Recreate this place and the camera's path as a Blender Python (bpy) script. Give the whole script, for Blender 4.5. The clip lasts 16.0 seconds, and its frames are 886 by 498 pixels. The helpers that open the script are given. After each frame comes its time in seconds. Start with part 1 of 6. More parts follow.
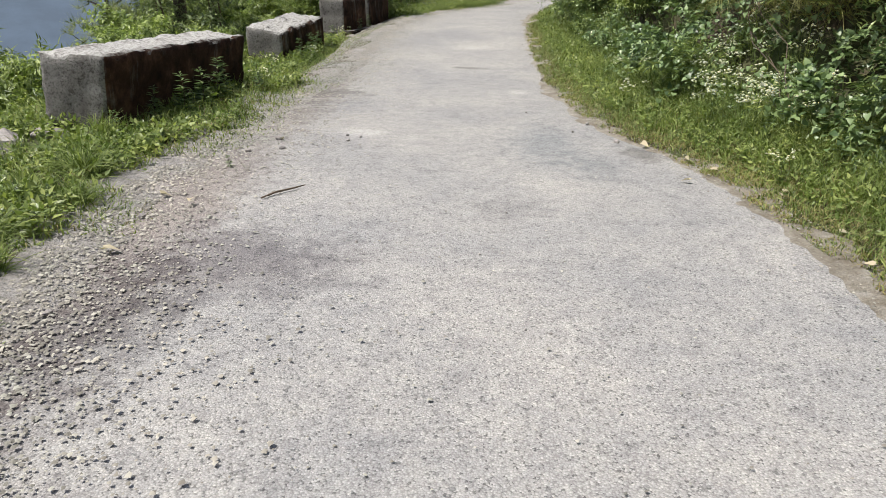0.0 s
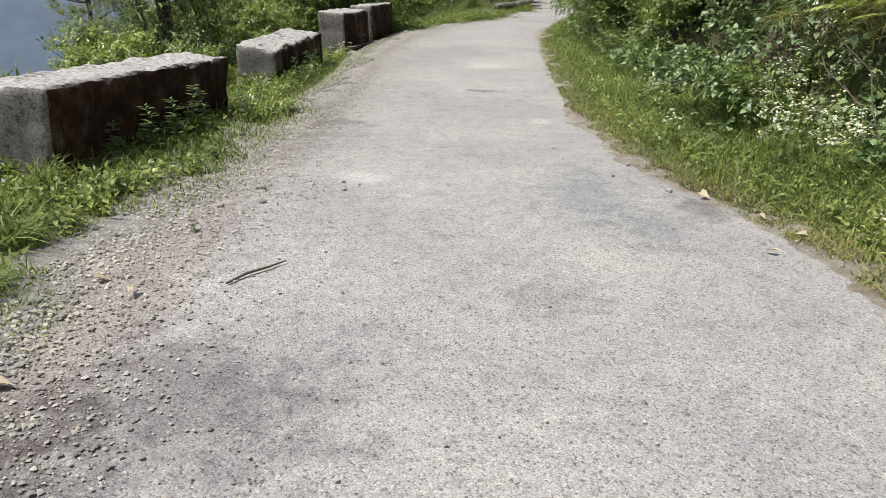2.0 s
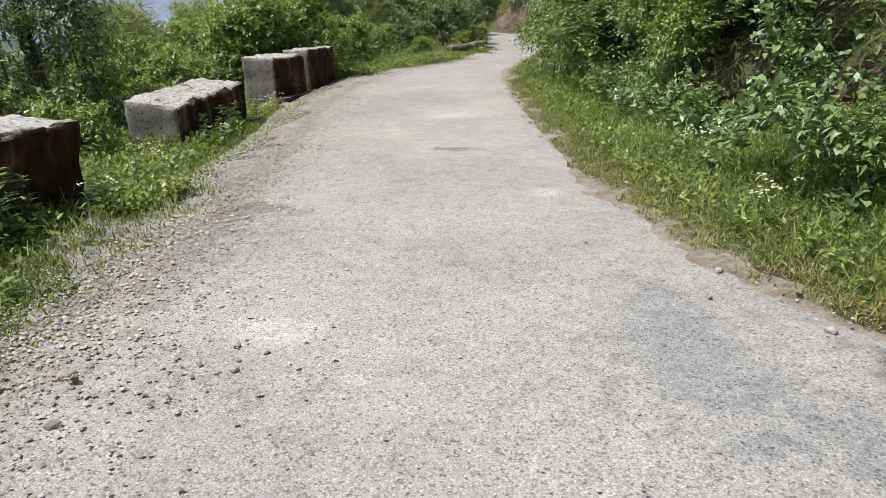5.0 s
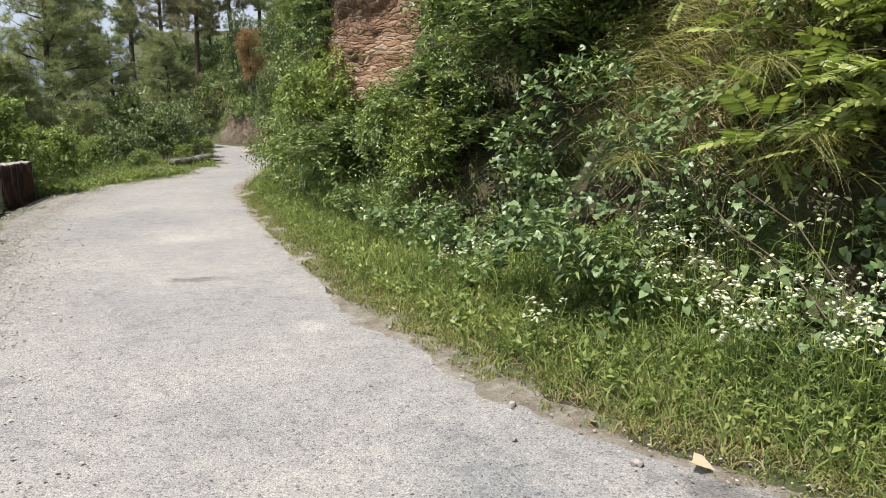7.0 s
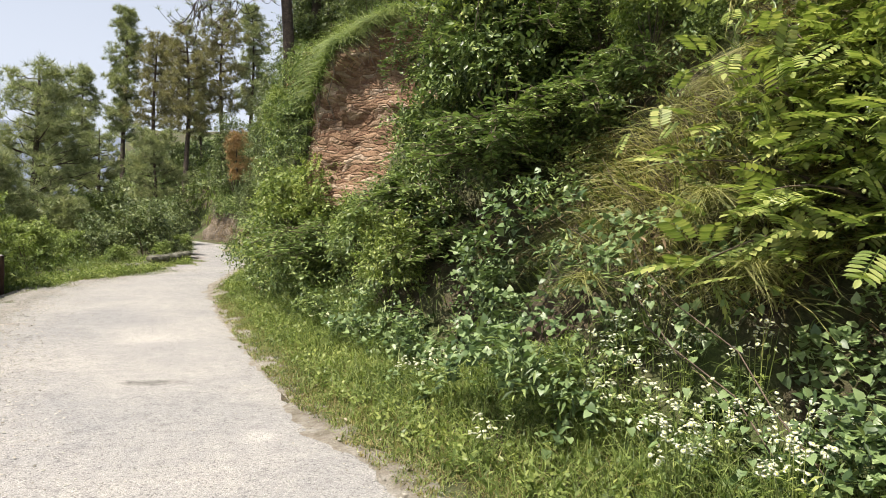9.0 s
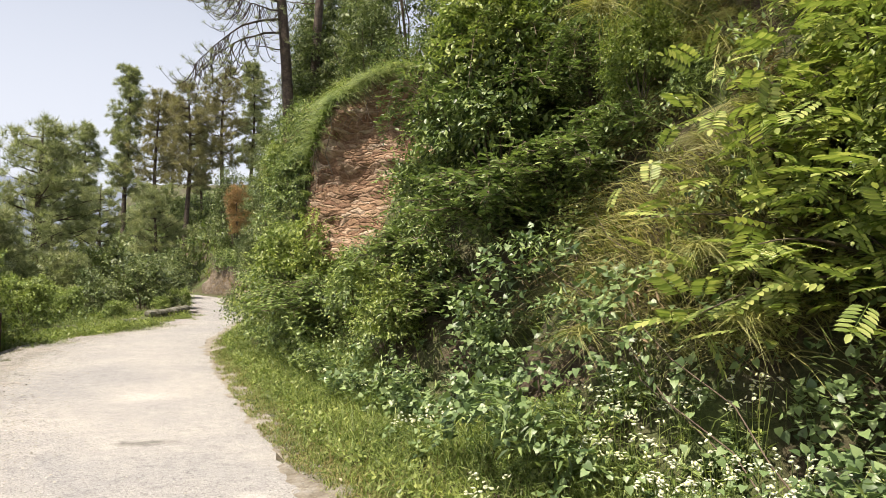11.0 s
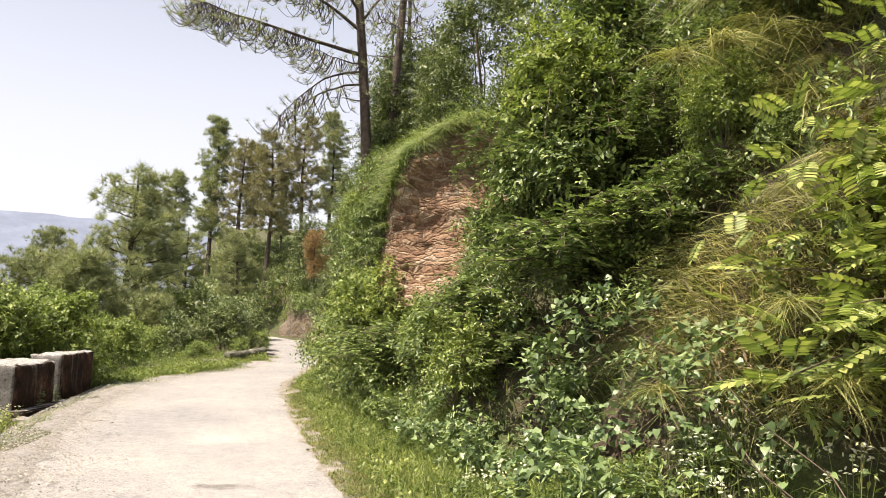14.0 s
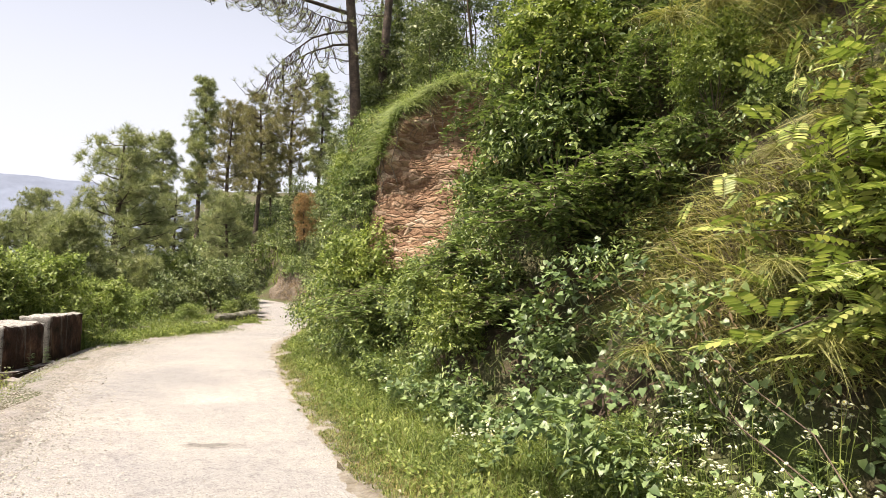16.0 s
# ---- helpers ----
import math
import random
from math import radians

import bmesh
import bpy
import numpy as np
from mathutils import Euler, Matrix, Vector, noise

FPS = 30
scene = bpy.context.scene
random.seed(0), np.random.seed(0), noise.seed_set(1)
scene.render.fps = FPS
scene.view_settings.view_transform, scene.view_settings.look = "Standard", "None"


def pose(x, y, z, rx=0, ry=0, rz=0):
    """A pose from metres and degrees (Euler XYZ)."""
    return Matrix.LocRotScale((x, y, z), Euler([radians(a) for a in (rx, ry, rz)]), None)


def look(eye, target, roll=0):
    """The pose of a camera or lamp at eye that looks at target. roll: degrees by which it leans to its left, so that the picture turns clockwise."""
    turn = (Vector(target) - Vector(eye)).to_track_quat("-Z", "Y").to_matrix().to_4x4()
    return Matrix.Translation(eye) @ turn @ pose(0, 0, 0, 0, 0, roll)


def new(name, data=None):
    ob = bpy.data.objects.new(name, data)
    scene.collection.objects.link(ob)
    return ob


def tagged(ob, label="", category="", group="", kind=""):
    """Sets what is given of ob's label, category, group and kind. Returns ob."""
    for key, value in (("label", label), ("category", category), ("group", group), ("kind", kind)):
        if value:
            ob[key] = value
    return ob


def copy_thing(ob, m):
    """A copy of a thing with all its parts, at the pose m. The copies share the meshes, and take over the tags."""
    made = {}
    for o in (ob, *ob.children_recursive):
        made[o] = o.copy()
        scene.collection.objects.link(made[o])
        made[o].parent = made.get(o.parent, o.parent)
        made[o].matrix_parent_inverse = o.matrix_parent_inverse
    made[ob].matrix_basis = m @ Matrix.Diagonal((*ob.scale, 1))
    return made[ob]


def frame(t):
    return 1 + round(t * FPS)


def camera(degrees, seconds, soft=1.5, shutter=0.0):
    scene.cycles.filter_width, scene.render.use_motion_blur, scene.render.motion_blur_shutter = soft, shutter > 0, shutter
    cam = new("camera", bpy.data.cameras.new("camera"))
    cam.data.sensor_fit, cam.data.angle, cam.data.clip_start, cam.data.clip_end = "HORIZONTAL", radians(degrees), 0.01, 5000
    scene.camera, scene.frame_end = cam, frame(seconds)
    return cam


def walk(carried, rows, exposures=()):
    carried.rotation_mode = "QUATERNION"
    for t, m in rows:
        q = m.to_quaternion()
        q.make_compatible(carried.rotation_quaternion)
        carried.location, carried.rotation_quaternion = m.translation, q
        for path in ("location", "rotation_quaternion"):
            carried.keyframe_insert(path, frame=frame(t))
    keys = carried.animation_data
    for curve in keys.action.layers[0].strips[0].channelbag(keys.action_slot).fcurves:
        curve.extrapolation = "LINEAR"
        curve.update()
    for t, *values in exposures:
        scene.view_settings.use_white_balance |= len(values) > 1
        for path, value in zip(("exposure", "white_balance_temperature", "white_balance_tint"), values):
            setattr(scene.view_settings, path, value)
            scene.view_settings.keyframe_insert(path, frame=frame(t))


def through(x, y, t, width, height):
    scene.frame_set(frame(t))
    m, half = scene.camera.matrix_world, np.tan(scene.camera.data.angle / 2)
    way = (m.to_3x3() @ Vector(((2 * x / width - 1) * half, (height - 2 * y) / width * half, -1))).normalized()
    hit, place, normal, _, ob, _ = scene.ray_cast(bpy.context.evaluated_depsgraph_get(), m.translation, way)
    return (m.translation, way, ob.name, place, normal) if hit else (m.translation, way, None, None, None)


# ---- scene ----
cam = camera(64.89, 16.0, 0.55)
PATH = [
    (0, (-0.058, 0.173, 1.495), (-0.134, 2.026, 0.748), -0.48),
    (0.5, (-0.029, 0.461, 1.500), (-0.159, 2.316, 0.764), -0.06),
    (1, (-0.078, 0.768, 1.487), (-0.142, 2.625, 0.747), 0.42),
    (1.5, (-0.166, 1.052, 1.525), (-0.165, 2.910, 0.785), 0.16),
    (2, (-0.199, 1.386, 1.519), (-0.285, 3.248, 0.796), -0.55),
    (2.5, (-0.222, 1.682, 1.532), (-0.276, 3.544, 0.802), 0.34),
    (3, (-0.325, 2.045, 1.547), (-0.285, 3.924, 0.865), -0.67),
    (3.2, (-0.326, 2.218, 1.496), (-0.281, 4.096, 0.810), -0.53),
    (5.3, (-0.409, 4.111, 1.283), (-0.367, 6.019, 0.684), -2.40),
    (5.5, (-0.416, 4.190, 1.310), (-0.386, 6.100, 0.719), -1.73),
    (6, (-0.465, 4.328, 1.351), (-0.226, 6.251, 0.856), -1.73),
    (6.5, (-0.562, 4.408, 1.365), (0.007, 6.277, 0.938), -1.85),
    (7, (-0.544, 4.409, 1.396), (0.252, 6.212, 1.059), -1.25),
    (7.5, (-0.518, 4.377, 1.421), (0.353, 6.157, 1.148), -1.49),
    (8, (-0.478, 4.342, 1.431), (0.401, 6.124, 1.206), -1.31),
    (8.5, (-0.426, 4.274, 1.453), (0.412, 6.085, 1.322), 1.06),
    (9, (-0.399, 4.248, 1.478), (0.456, 6.055, 1.433), 0.69),
    (11.5, (-0.368, 4.197, 1.537), (0.482, 6.001, 1.684), -0.19),
    (12, (-0.371, 4.188, 1.553), (0.485, 5.982, 1.772), 0.02),
    (12.5, (-0.362, 4.186, 1.570), (0.514, 5.966, 1.826), 0.77),
    (13, (-0.362, 4.199, 1.572), (0.459, 6.004, 1.831), 1.06),
    (13.5, (-0.372, 4.213, 1.569), (0.364, 6.057, 1.807), 1.12),
    (14, (-0.372, 4.236, 1.568), (0.283, 6.112, 1.793), 1.23),
    (14.5, (-0.371, 4.235, 1.568), (0.284, 6.111, 1.797), 1.15),
    (15, (-0.372, 4.219, 1.574), (0.313, 6.084, 1.803), 1.99),
    (15.5, (-0.364, 4.211, 1.569), (0.358, 6.063, 1.786), 1.79),
    (16, (-0.362, 4.244, 1.549), (0.325, 6.119, 1.671), 1.28),
]
walk(cam, [(t, look(eye, target, roll)) for t, eye, target, roll in PATH],
     exposures=[(0.0, 0.20, 6300, 10), (5.5, 0.25, 6300, 10), (6.5, 0.25, 6350, 10), (7.5, 0.47, 6500, 10), (9.0, 0.58, 6750, 10), (12.0, 0.77, 7200, 13), (14.0, 0.87, 7250, 14.5), (16.0, 0.87, 7250, 14.5)])

# ---- daylight ----
SUN = Vector((-0.42, -0.13, 0.90)).normalized()
world = bpy.data.worlds.new("sky")
scene.world = world
world.use_nodes = True
sky = world.node_tree.nodes.new("ShaderNodeTexSky")
sky.sky_type = "NISHITA"
sky.sun_disc = False
sky.sun_elevation = math.asin(SUN.z)
sky.sun_rotation = math.atan2(SUN.x, SUN.y)
sky.dust_density = 4.0
sky.air_density = 1.0
haze = world.node_tree.nodes.new("ShaderNodeMix")
haze.data_type = "RGBA"
aim = world.node_tree.nodes.new("ShaderNodeTexCoord")
split = world.node_tree.nodes.new("ShaderNodeSeparateXYZ")
world.node_tree.links.new(aim.outputs["Generated"], split.inputs[0])
fade = world.node_tree.nodes.new("ShaderNodeMapRange")
fade.interpolation_type = "SMOOTHSTEP"
fade.inputs[1].default_value, fade.inputs[2].default_value = 0.12, 0.75
fade.inputs[3].default_value, fade.inputs[4].default_value = 0.75, 0.12
world.node_tree.links.new(split.outputs[2], fade.inputs[0])
world.node_tree.links.new(fade.outputs[0], haze.inputs[0])
haze.inputs[7].default_value = (7.0, 7.6, 8.9, 1)
world.node_tree.links.new(sky.outputs[0], haze.inputs[6])
world.node_tree.links.new(haze.outputs[2], world.node_tree.nodes["Background"].inputs[0])
world.node_tree.nodes["Background"].inputs[1].default_value = 0.088
sun_data = bpy.data.lights.new("sun", "SUN")
sun_data.energy = 5.0
sun_data.angle = radians(0.53)
sun_data.color = (1.0, 0.955, 0.88)
sun = new("sun", sun_data)
sun.matrix_world = look(SUN * 60, (0, 0, 0))

# ---- node materials ----
def material(name):
    m = bpy.data.materials.new(name)
    m.use_nodes = True
    return m, m.node_tree.nodes, m.node_tree.links, m.node_tree.nodes["Principled BSDF"]


def noise_node(nodes, links, scale, detail=4.0, rough=0.6, coords=None, kind="ShaderNodeTexNoise"):
    n = nodes.new(kind)
    n.inputs["Scale"].default_value = scale
    if kind == "ShaderNodeTexNoise":
        n.inputs["Detail"].default_value = detail
        n.inputs["Roughness"].default_value = rough
    if coords is not None:
        links.new(coords, n.inputs["Vector"])
    return n


def ramp(nodes, links, source, stops):
    r = nodes.new("ShaderNodeValToRGB")
    e = r.color_ramp.elements
    while len(e) < len(stops):
        e.new(0.5)
    for k, (p, c) in zip(e, stops):
        k.position = p
        k.color = (*c, 1) if len(c) == 3 else c
    links.new(source, r.inputs[0])
    return r


def mixed(nodes, links, fac, a, b, how="MIX"):
    m = nodes.new("ShaderNodeMix")
    m.data_type = "RGBA"
    m.blend_type = how
    for k, v in ((0, fac), (6, a), (7, b)):
        if isinstance(v, (int, float)):
            m.inputs[k].default_value = v
        elif isinstance(v, tuple):
            m.inputs[k].default_value = (*v, 1)
        else:
            links.new(v, m.inputs[k])
    return m.outputs[2]


def bump(nodes, links, height, bsdf, strength, distance):
    b = nodes.new("ShaderNodeBump")
    b.inputs["Strength"].default_value = strength
    b.inputs["Distance"].default_value = distance
    links.new(height, b.inputs["Height"])
    links.new(b.outputs[0], bsdf.inputs["Normal"])
    return b


def place(nodes):
    return nodes.new("ShaderNodeNewGeometry").outputs["Position"]


def leaf_material(name, dark, mid, light, through=0.35, gloss=0.45):
    """Foliage: each leaf takes its own shade; a share of the light passes through."""
    m, nodes, links, bsdf = material(name)
    geo = nodes.new("ShaderNodeNewGeometry")
    col = ramp(nodes, links, geo.outputs["Random Per Island"], [(0.0, dark), (0.5, mid), (1.0, light)])
    patch = noise_node(nodes, links, 1.3, 3.0, 0.6, geo.outputs["Position"])
    tone = ramp(nodes, links, patch.outputs["Fac"], [(0.3, (0.72, 0.78, 0.7)), (0.7, (1.2, 1.15, 1.0))])
    c = mixed(nodes, links, 1.0, col.outputs[0], tone.outputs[0], "MULTIPLY")
    links.new(c, bsdf.inputs["Base Color"])
    bsdf.inputs["Roughness"].default_value = gloss
    bsdf.inputs["Specular IOR Level"].default_value = 0.4
    tr = nodes.new("ShaderNodeBsdfTranslucent")
    c2 = mixed(nodes, links, 1.0, c, (1.0, 1.1, 0.62), "MULTIPLY")
    links.new(c2, tr.inputs["Color"])
    mix = nodes.new("ShaderNodeMixShader")
    mix.inputs[0].default_value = through
    links.new(bsdf.outputs[0], mix.inputs[1])
    links.new(tr.outputs[0], mix.inputs[2])
    links.new(mix.outputs[0], nodes["Material Output"].inputs["Surface"])
    return m


def rough_material(name, colours, scale, fine, relief=0.01, strength=0.6, rough=0.9):
    """Earth, bark and stone: coarse patches times fine grain, with relief."""
    m, nodes, links, bsdf = material(name)
    p = place(nodes)
    a = noise_node(nodes, links, scale, 6.0, 0.65, p)
    b = noise_node(nodes, links, fine, 5.0, 0.7, p)
    n = len(colours)
    col = ramp(nodes, links, a.outputs["Fac"], [(0.3 + 0.4 * i / max(1, n - 1), c) for i, c in enumerate(colours)])
    tone = ramp(nodes, links, b.outputs["Fac"], [(0.3, (0.65, 0.65, 0.65)), (0.7, (1.25, 1.25, 1.25))])
    links.new(mixed(nodes, links, 1.0, col.outputs[0], tone.outputs[0], "MULTIPLY"), bsdf.inputs["Base Color"])
    bsdf.inputs["Roughness"].default_value = rough
    bump(nodes, links, b.outputs["Fac"], bsdf, strength, relief)
    return m


def road_material():
    """Worn bitumen with its stones showing, under pale dust, with darker damp and oily patches."""
    m, nodes, links, bsdf = material("worn_road")
    p = place(nodes)
    chips = noise_node(nodes, links, 125.0, coords=p, kind="ShaderNodeTexVoronoi")
    chips2 = noise_node(nodes, links, 62.0, coords=p, kind="ShaderNodeTexVoronoi")
    grain = noise_node(nodes, links, 160.0, 3.0, 0.7, p)
    mid = noise_node(nodes, links, 7.0, 5.0, 0.7, p)
    big = noise_node(nodes, links, 0.55, 4.0, 0.6, p)
    sep = nodes.new("ShaderNodeSeparateColor")
    links.new(chips.outputs["Color"], sep.inputs[0])
    sep2 = nodes.new("ShaderNodeSeparateColor")
    links.new(chips2.outputs["Color"], sep2.inputs[0])
    stone = ramp(nodes, links, sep.outputs[0], [(0.0, (0.13, 0.127, 0.124)), (0.08, (0.25, 0.243, 0.237)), (0.22, (0.315, 0.307, 0.299)), (0.8, (0.355, 0.347, 0.336)), (1.0, (0.44, 0.43, 0.415))])
    stone2 = ramp(nodes, links, sep2.outputs[1], [(0.0, (0.62, 0.62, 0.63)), (0.06, (0.92, 0.92, 0.92)), (0.2, (0.99, 0.99, 0.99)), (0.9, (1.03, 1.02, 1.01)), (1.0, (1.18, 1.16, 1.14))])
    c = mixed(nodes, links, 1.0, stone.outputs[0], stone2.outputs[0], "MULTIPLY")
    gap = ramp(nodes, links, chips.outputs["Distance"], [(0.35, (1.08, 1.08, 1.08)), (0.72, (0.5, 0.49, 0.48))])
    c = mixed(nodes, links, 0.5, c, gap.outputs[0], "MULTIPLY")
    dust = ramp(nodes, links, big.outputs["Fac"], [(0.35, (0.84, 0.85, 0.865)), (0.65, (1.10, 1.085, 1.05))])
    c = mixed(nodes, links, 1.0, c, dust.outputs[0], "MULTIPLY")
    patch = ramp(nodes, links, mid.outputs["Fac"], [(0.34, (0.82, 0.82, 0.84)), (0.46, (0.97, 0.97, 0.98)), (0.64, (1.06, 1.06, 1.05))])
    c = mixed(nodes, links, 1.0, c, patch.outputs[0], "MULTIPLY")
    # stains with a shape of their own: centre, size, colour
    for (cx, cy, rx, ry, tone) in STAINS:
        vec = nodes.new("ShaderNodeVectorMath")
        vec.operation = "SUBTRACT"
        links.new(p, vec.inputs[0])
        vec.inputs[1].default_value = (cx, cy, 0)
        sc = nodes.new("ShaderNodeVectorMath")
        sc.operation = "MULTIPLY"
        links.new(vec.outputs[0], sc.inputs[0])
        sc.inputs[1].default_value = (1 / rx, 1 / ry, 0)
        ln = nodes.new("ShaderNodeVectorMath")
        ln.operation = "LENGTH"
        links.new(sc.outputs[0], ln.inputs[0])
        wob = nodes.new("ShaderNodeMath")
        wob.operation = "MULTIPLY_ADD"
        links.new(mid.outputs["Fac"], wob.inputs[0])
        wob.inputs[1].default_value = 1.8
        links.new(ln.outputs["Value"], wob.inputs[2])
        mr = nodes.new("ShaderNodeMapRange")
        mr.inputs[1].default_value, mr.inputs[2].default_value = 1.25, 1.95
        mr.inputs[3].default_value, mr.inputs[4].default_value = 1.0, 0.0
        links.new(wob.outputs[0], mr.inputs[0])
        c = mixed(nodes, links, mr.outputs[0], c, mixed(nodes, links, 1.0, c, tone, "MULTIPLY"))
    links.new(c, bsdf.inputs["Base Color"])
    bsdf.inputs["Roughness"].default_value = 0.92
    bsdf.inputs["Specular IOR Level"].default_value = 0.2
    hgt = nodes.new("ShaderNodeMath")
    hgt.operation = "SUBTRACT"
    links.new(grain.outputs["Fac"], hgt.inputs[0])
    links.new(chips.outputs["Distance"], hgt.inputs[1])
    bump(nodes, links, hgt.outputs[0], bsdf, 0.5, 0.005)
    return m


def concrete_material():
    """Cast parapet: pale grey, blotched with lichen, the foot and road side black with mossy growth, algae and painted
    shade.
    """
    m, nodes, links, bsdf = material("weathered_concrete")
    p = place(nodes)
    tc = nodes.new("ShaderNodeTexCoord")
    geo = nodes.new("ShaderNodeNewGeometry")
    a = noise_node(nodes, links, 3.2, 6.0, 0.7, p)
    b = noise_node(nodes, links, 55.0, 4.0, 0.7, p)
    c0 = ramp(nodes, links, a.outputs["Fac"], [(0.3, (0.10, 0.092, 0.083)), (0.5, (0.185, 0.175, 0.163)), (0.7, (0.28, 0.268, 0.25))])
    tone = ramp(nodes, links, b.outputs["Fac"], [(0.34, (0.42, 0.41, 0.40)), (0.48, (0.95, 0.95, 0.95)), (0.66, (1.15, 1.15, 1.15))])
    c = mixed(nodes, links, 1.0, c0.outputs[0], tone.outputs[0], "MULTIPLY")
    pit = noise_node(nodes, links, 19.0, 5.0, 0.7, p)
    pits = ramp(nodes, links, pit.outputs["Fac"], [(0.36, (0.35, 0.33, 0.31)), (0.46, (1, 1, 1))])
    c = mixed(nodes, links, 0.8, c, pits.outputs[0], "MULTIPLY")
    # the weathered top: painted paler where faces point up, flaking, with dark hollows
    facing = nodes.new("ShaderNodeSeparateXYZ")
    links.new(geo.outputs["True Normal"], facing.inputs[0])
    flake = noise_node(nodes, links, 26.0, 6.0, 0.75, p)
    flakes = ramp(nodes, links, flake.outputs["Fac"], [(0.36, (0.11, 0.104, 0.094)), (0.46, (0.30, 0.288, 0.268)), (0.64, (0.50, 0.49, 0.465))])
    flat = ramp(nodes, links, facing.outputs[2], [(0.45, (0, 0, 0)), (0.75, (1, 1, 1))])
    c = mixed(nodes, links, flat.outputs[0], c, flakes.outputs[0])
    # dark growth and painted shade: road-facing side, hanging streaks, and along the foot
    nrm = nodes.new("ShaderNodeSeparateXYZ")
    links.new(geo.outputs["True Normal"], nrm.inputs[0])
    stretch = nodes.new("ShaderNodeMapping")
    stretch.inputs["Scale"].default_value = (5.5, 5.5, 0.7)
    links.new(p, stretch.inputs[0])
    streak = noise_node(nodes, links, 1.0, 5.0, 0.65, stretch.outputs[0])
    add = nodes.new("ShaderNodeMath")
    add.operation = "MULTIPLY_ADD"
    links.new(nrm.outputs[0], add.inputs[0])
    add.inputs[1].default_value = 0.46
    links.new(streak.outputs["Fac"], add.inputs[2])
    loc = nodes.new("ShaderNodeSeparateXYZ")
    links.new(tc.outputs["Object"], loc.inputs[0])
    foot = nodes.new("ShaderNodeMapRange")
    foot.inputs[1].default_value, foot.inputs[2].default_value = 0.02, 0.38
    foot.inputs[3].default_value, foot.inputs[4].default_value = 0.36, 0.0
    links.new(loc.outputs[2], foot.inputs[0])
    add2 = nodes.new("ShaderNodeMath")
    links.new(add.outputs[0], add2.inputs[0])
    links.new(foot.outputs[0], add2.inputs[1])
    growth_shade = ramp(nodes, links, add2.outputs[0], [(0.68, (0, 0, 0)), (0.90, (1, 1, 1))])
    moss_shade = ramp(nodes, links, a.outputs["Fac"], [(0.36, (0.013, 0.007, 0.005)), (0.52, (0.042, 0.021, 0.014)), (0.70, (0.125, 0.068, 0.045))])
    c = mixed(nodes, links, growth_shade.outputs[0], c, moss_shade.outputs[0])
    links.new(c, bsdf.inputs["Base Color"])
    bsdf.inputs["Roughness"].default_value = 0.93
    bsdf.inputs["Specular IOR Level"].default_value = 0.15
    bump(nodes, links, b.outputs["Fac"], bsdf, 0.9, 0.012)
    return m


def cliff_material():
    """Bare red earth: blocky, split by dark cracks, with paler broken faces."""
    m, nodes, links, bsdf = material("bare_red_earth")
    p = place(nodes)
    warp = noise_node(nodes, links, 1.8, 4.0, 0.6, p)
    shift = mixed(nodes, links, 0.35, p, warp.outputs["Color"], "ADD")
    squash = nodes.new("ShaderNodeMapping")
    squash.inputs["Scale"].default_value = (0.9, 0.9, 2.6)
    links.new(shift, squash.inputs[0])
    cell = nodes.new("ShaderNodeTexVoronoi")
    cell.feature = "DISTANCE_TO_EDGE"
    links.new(squash.outputs[0], cell.inputs["Vector"])
    tone = nodes.new("ShaderNodeTexVoronoi")
    links.new(squash.outputs[0], tone.inputs["Vector"])
    sep = nodes.new("ShaderNodeSeparateColor")
    links.new(tone.outputs["Color"], sep.inputs[0])
    face = ramp(nodes, links, sep.outputs[0], [(0.0, (0.18, 0.10, 0.06)), (0.4, (0.27, 0.165, 0.10)), (0.8, (0.35, 0.24, 0.16)), (1.0, (0.42, 0.325, 0.24))])
    fine = noise_node(nodes, links, 11.0, 6.0, 0.75, p)
    dirt = ramp(nodes, links, fine.outputs["Fac"], [(0.3, (0.6, 0.55, 0.5)), (0.52, (1.0, 1.0, 1.0)), (0.75, (1.15, 1.12, 1.1))])
    c = mixed(nodes, links, 1.0, face.outputs[0], dirt.outputs[0], "MULTIPLY")
    crack = ramp(nodes, links, cell.outputs["Distance"], [(0.0, (0.38, 0.28, 0.22)), (0.05, (1, 1, 1))])
    links.new(mixed(nodes, links, 0.55, c, crack.outputs[0], "MULTIPLY"), bsdf.inputs["Base Color"])
    bsdf.inputs["Roughness"].default_value = 0.95
    total = nodes.new("ShaderNodeMath")
    total.operation = "MULTIPLY_ADD"
    deep = ramp(nodes, links, cell.outputs["Distance"], [(0.0, (0, 0, 0)), (0.2, (1, 1, 1))])
    links.new(deep.outputs[0], total.inputs[0])
    total.inputs[1].default_value = 0.8
    links.new(fine.outputs["Fac"], total.inputs[2])
    bump(nodes, links, total.outputs[0], bsdf, 0.8, 0.06)
    return m


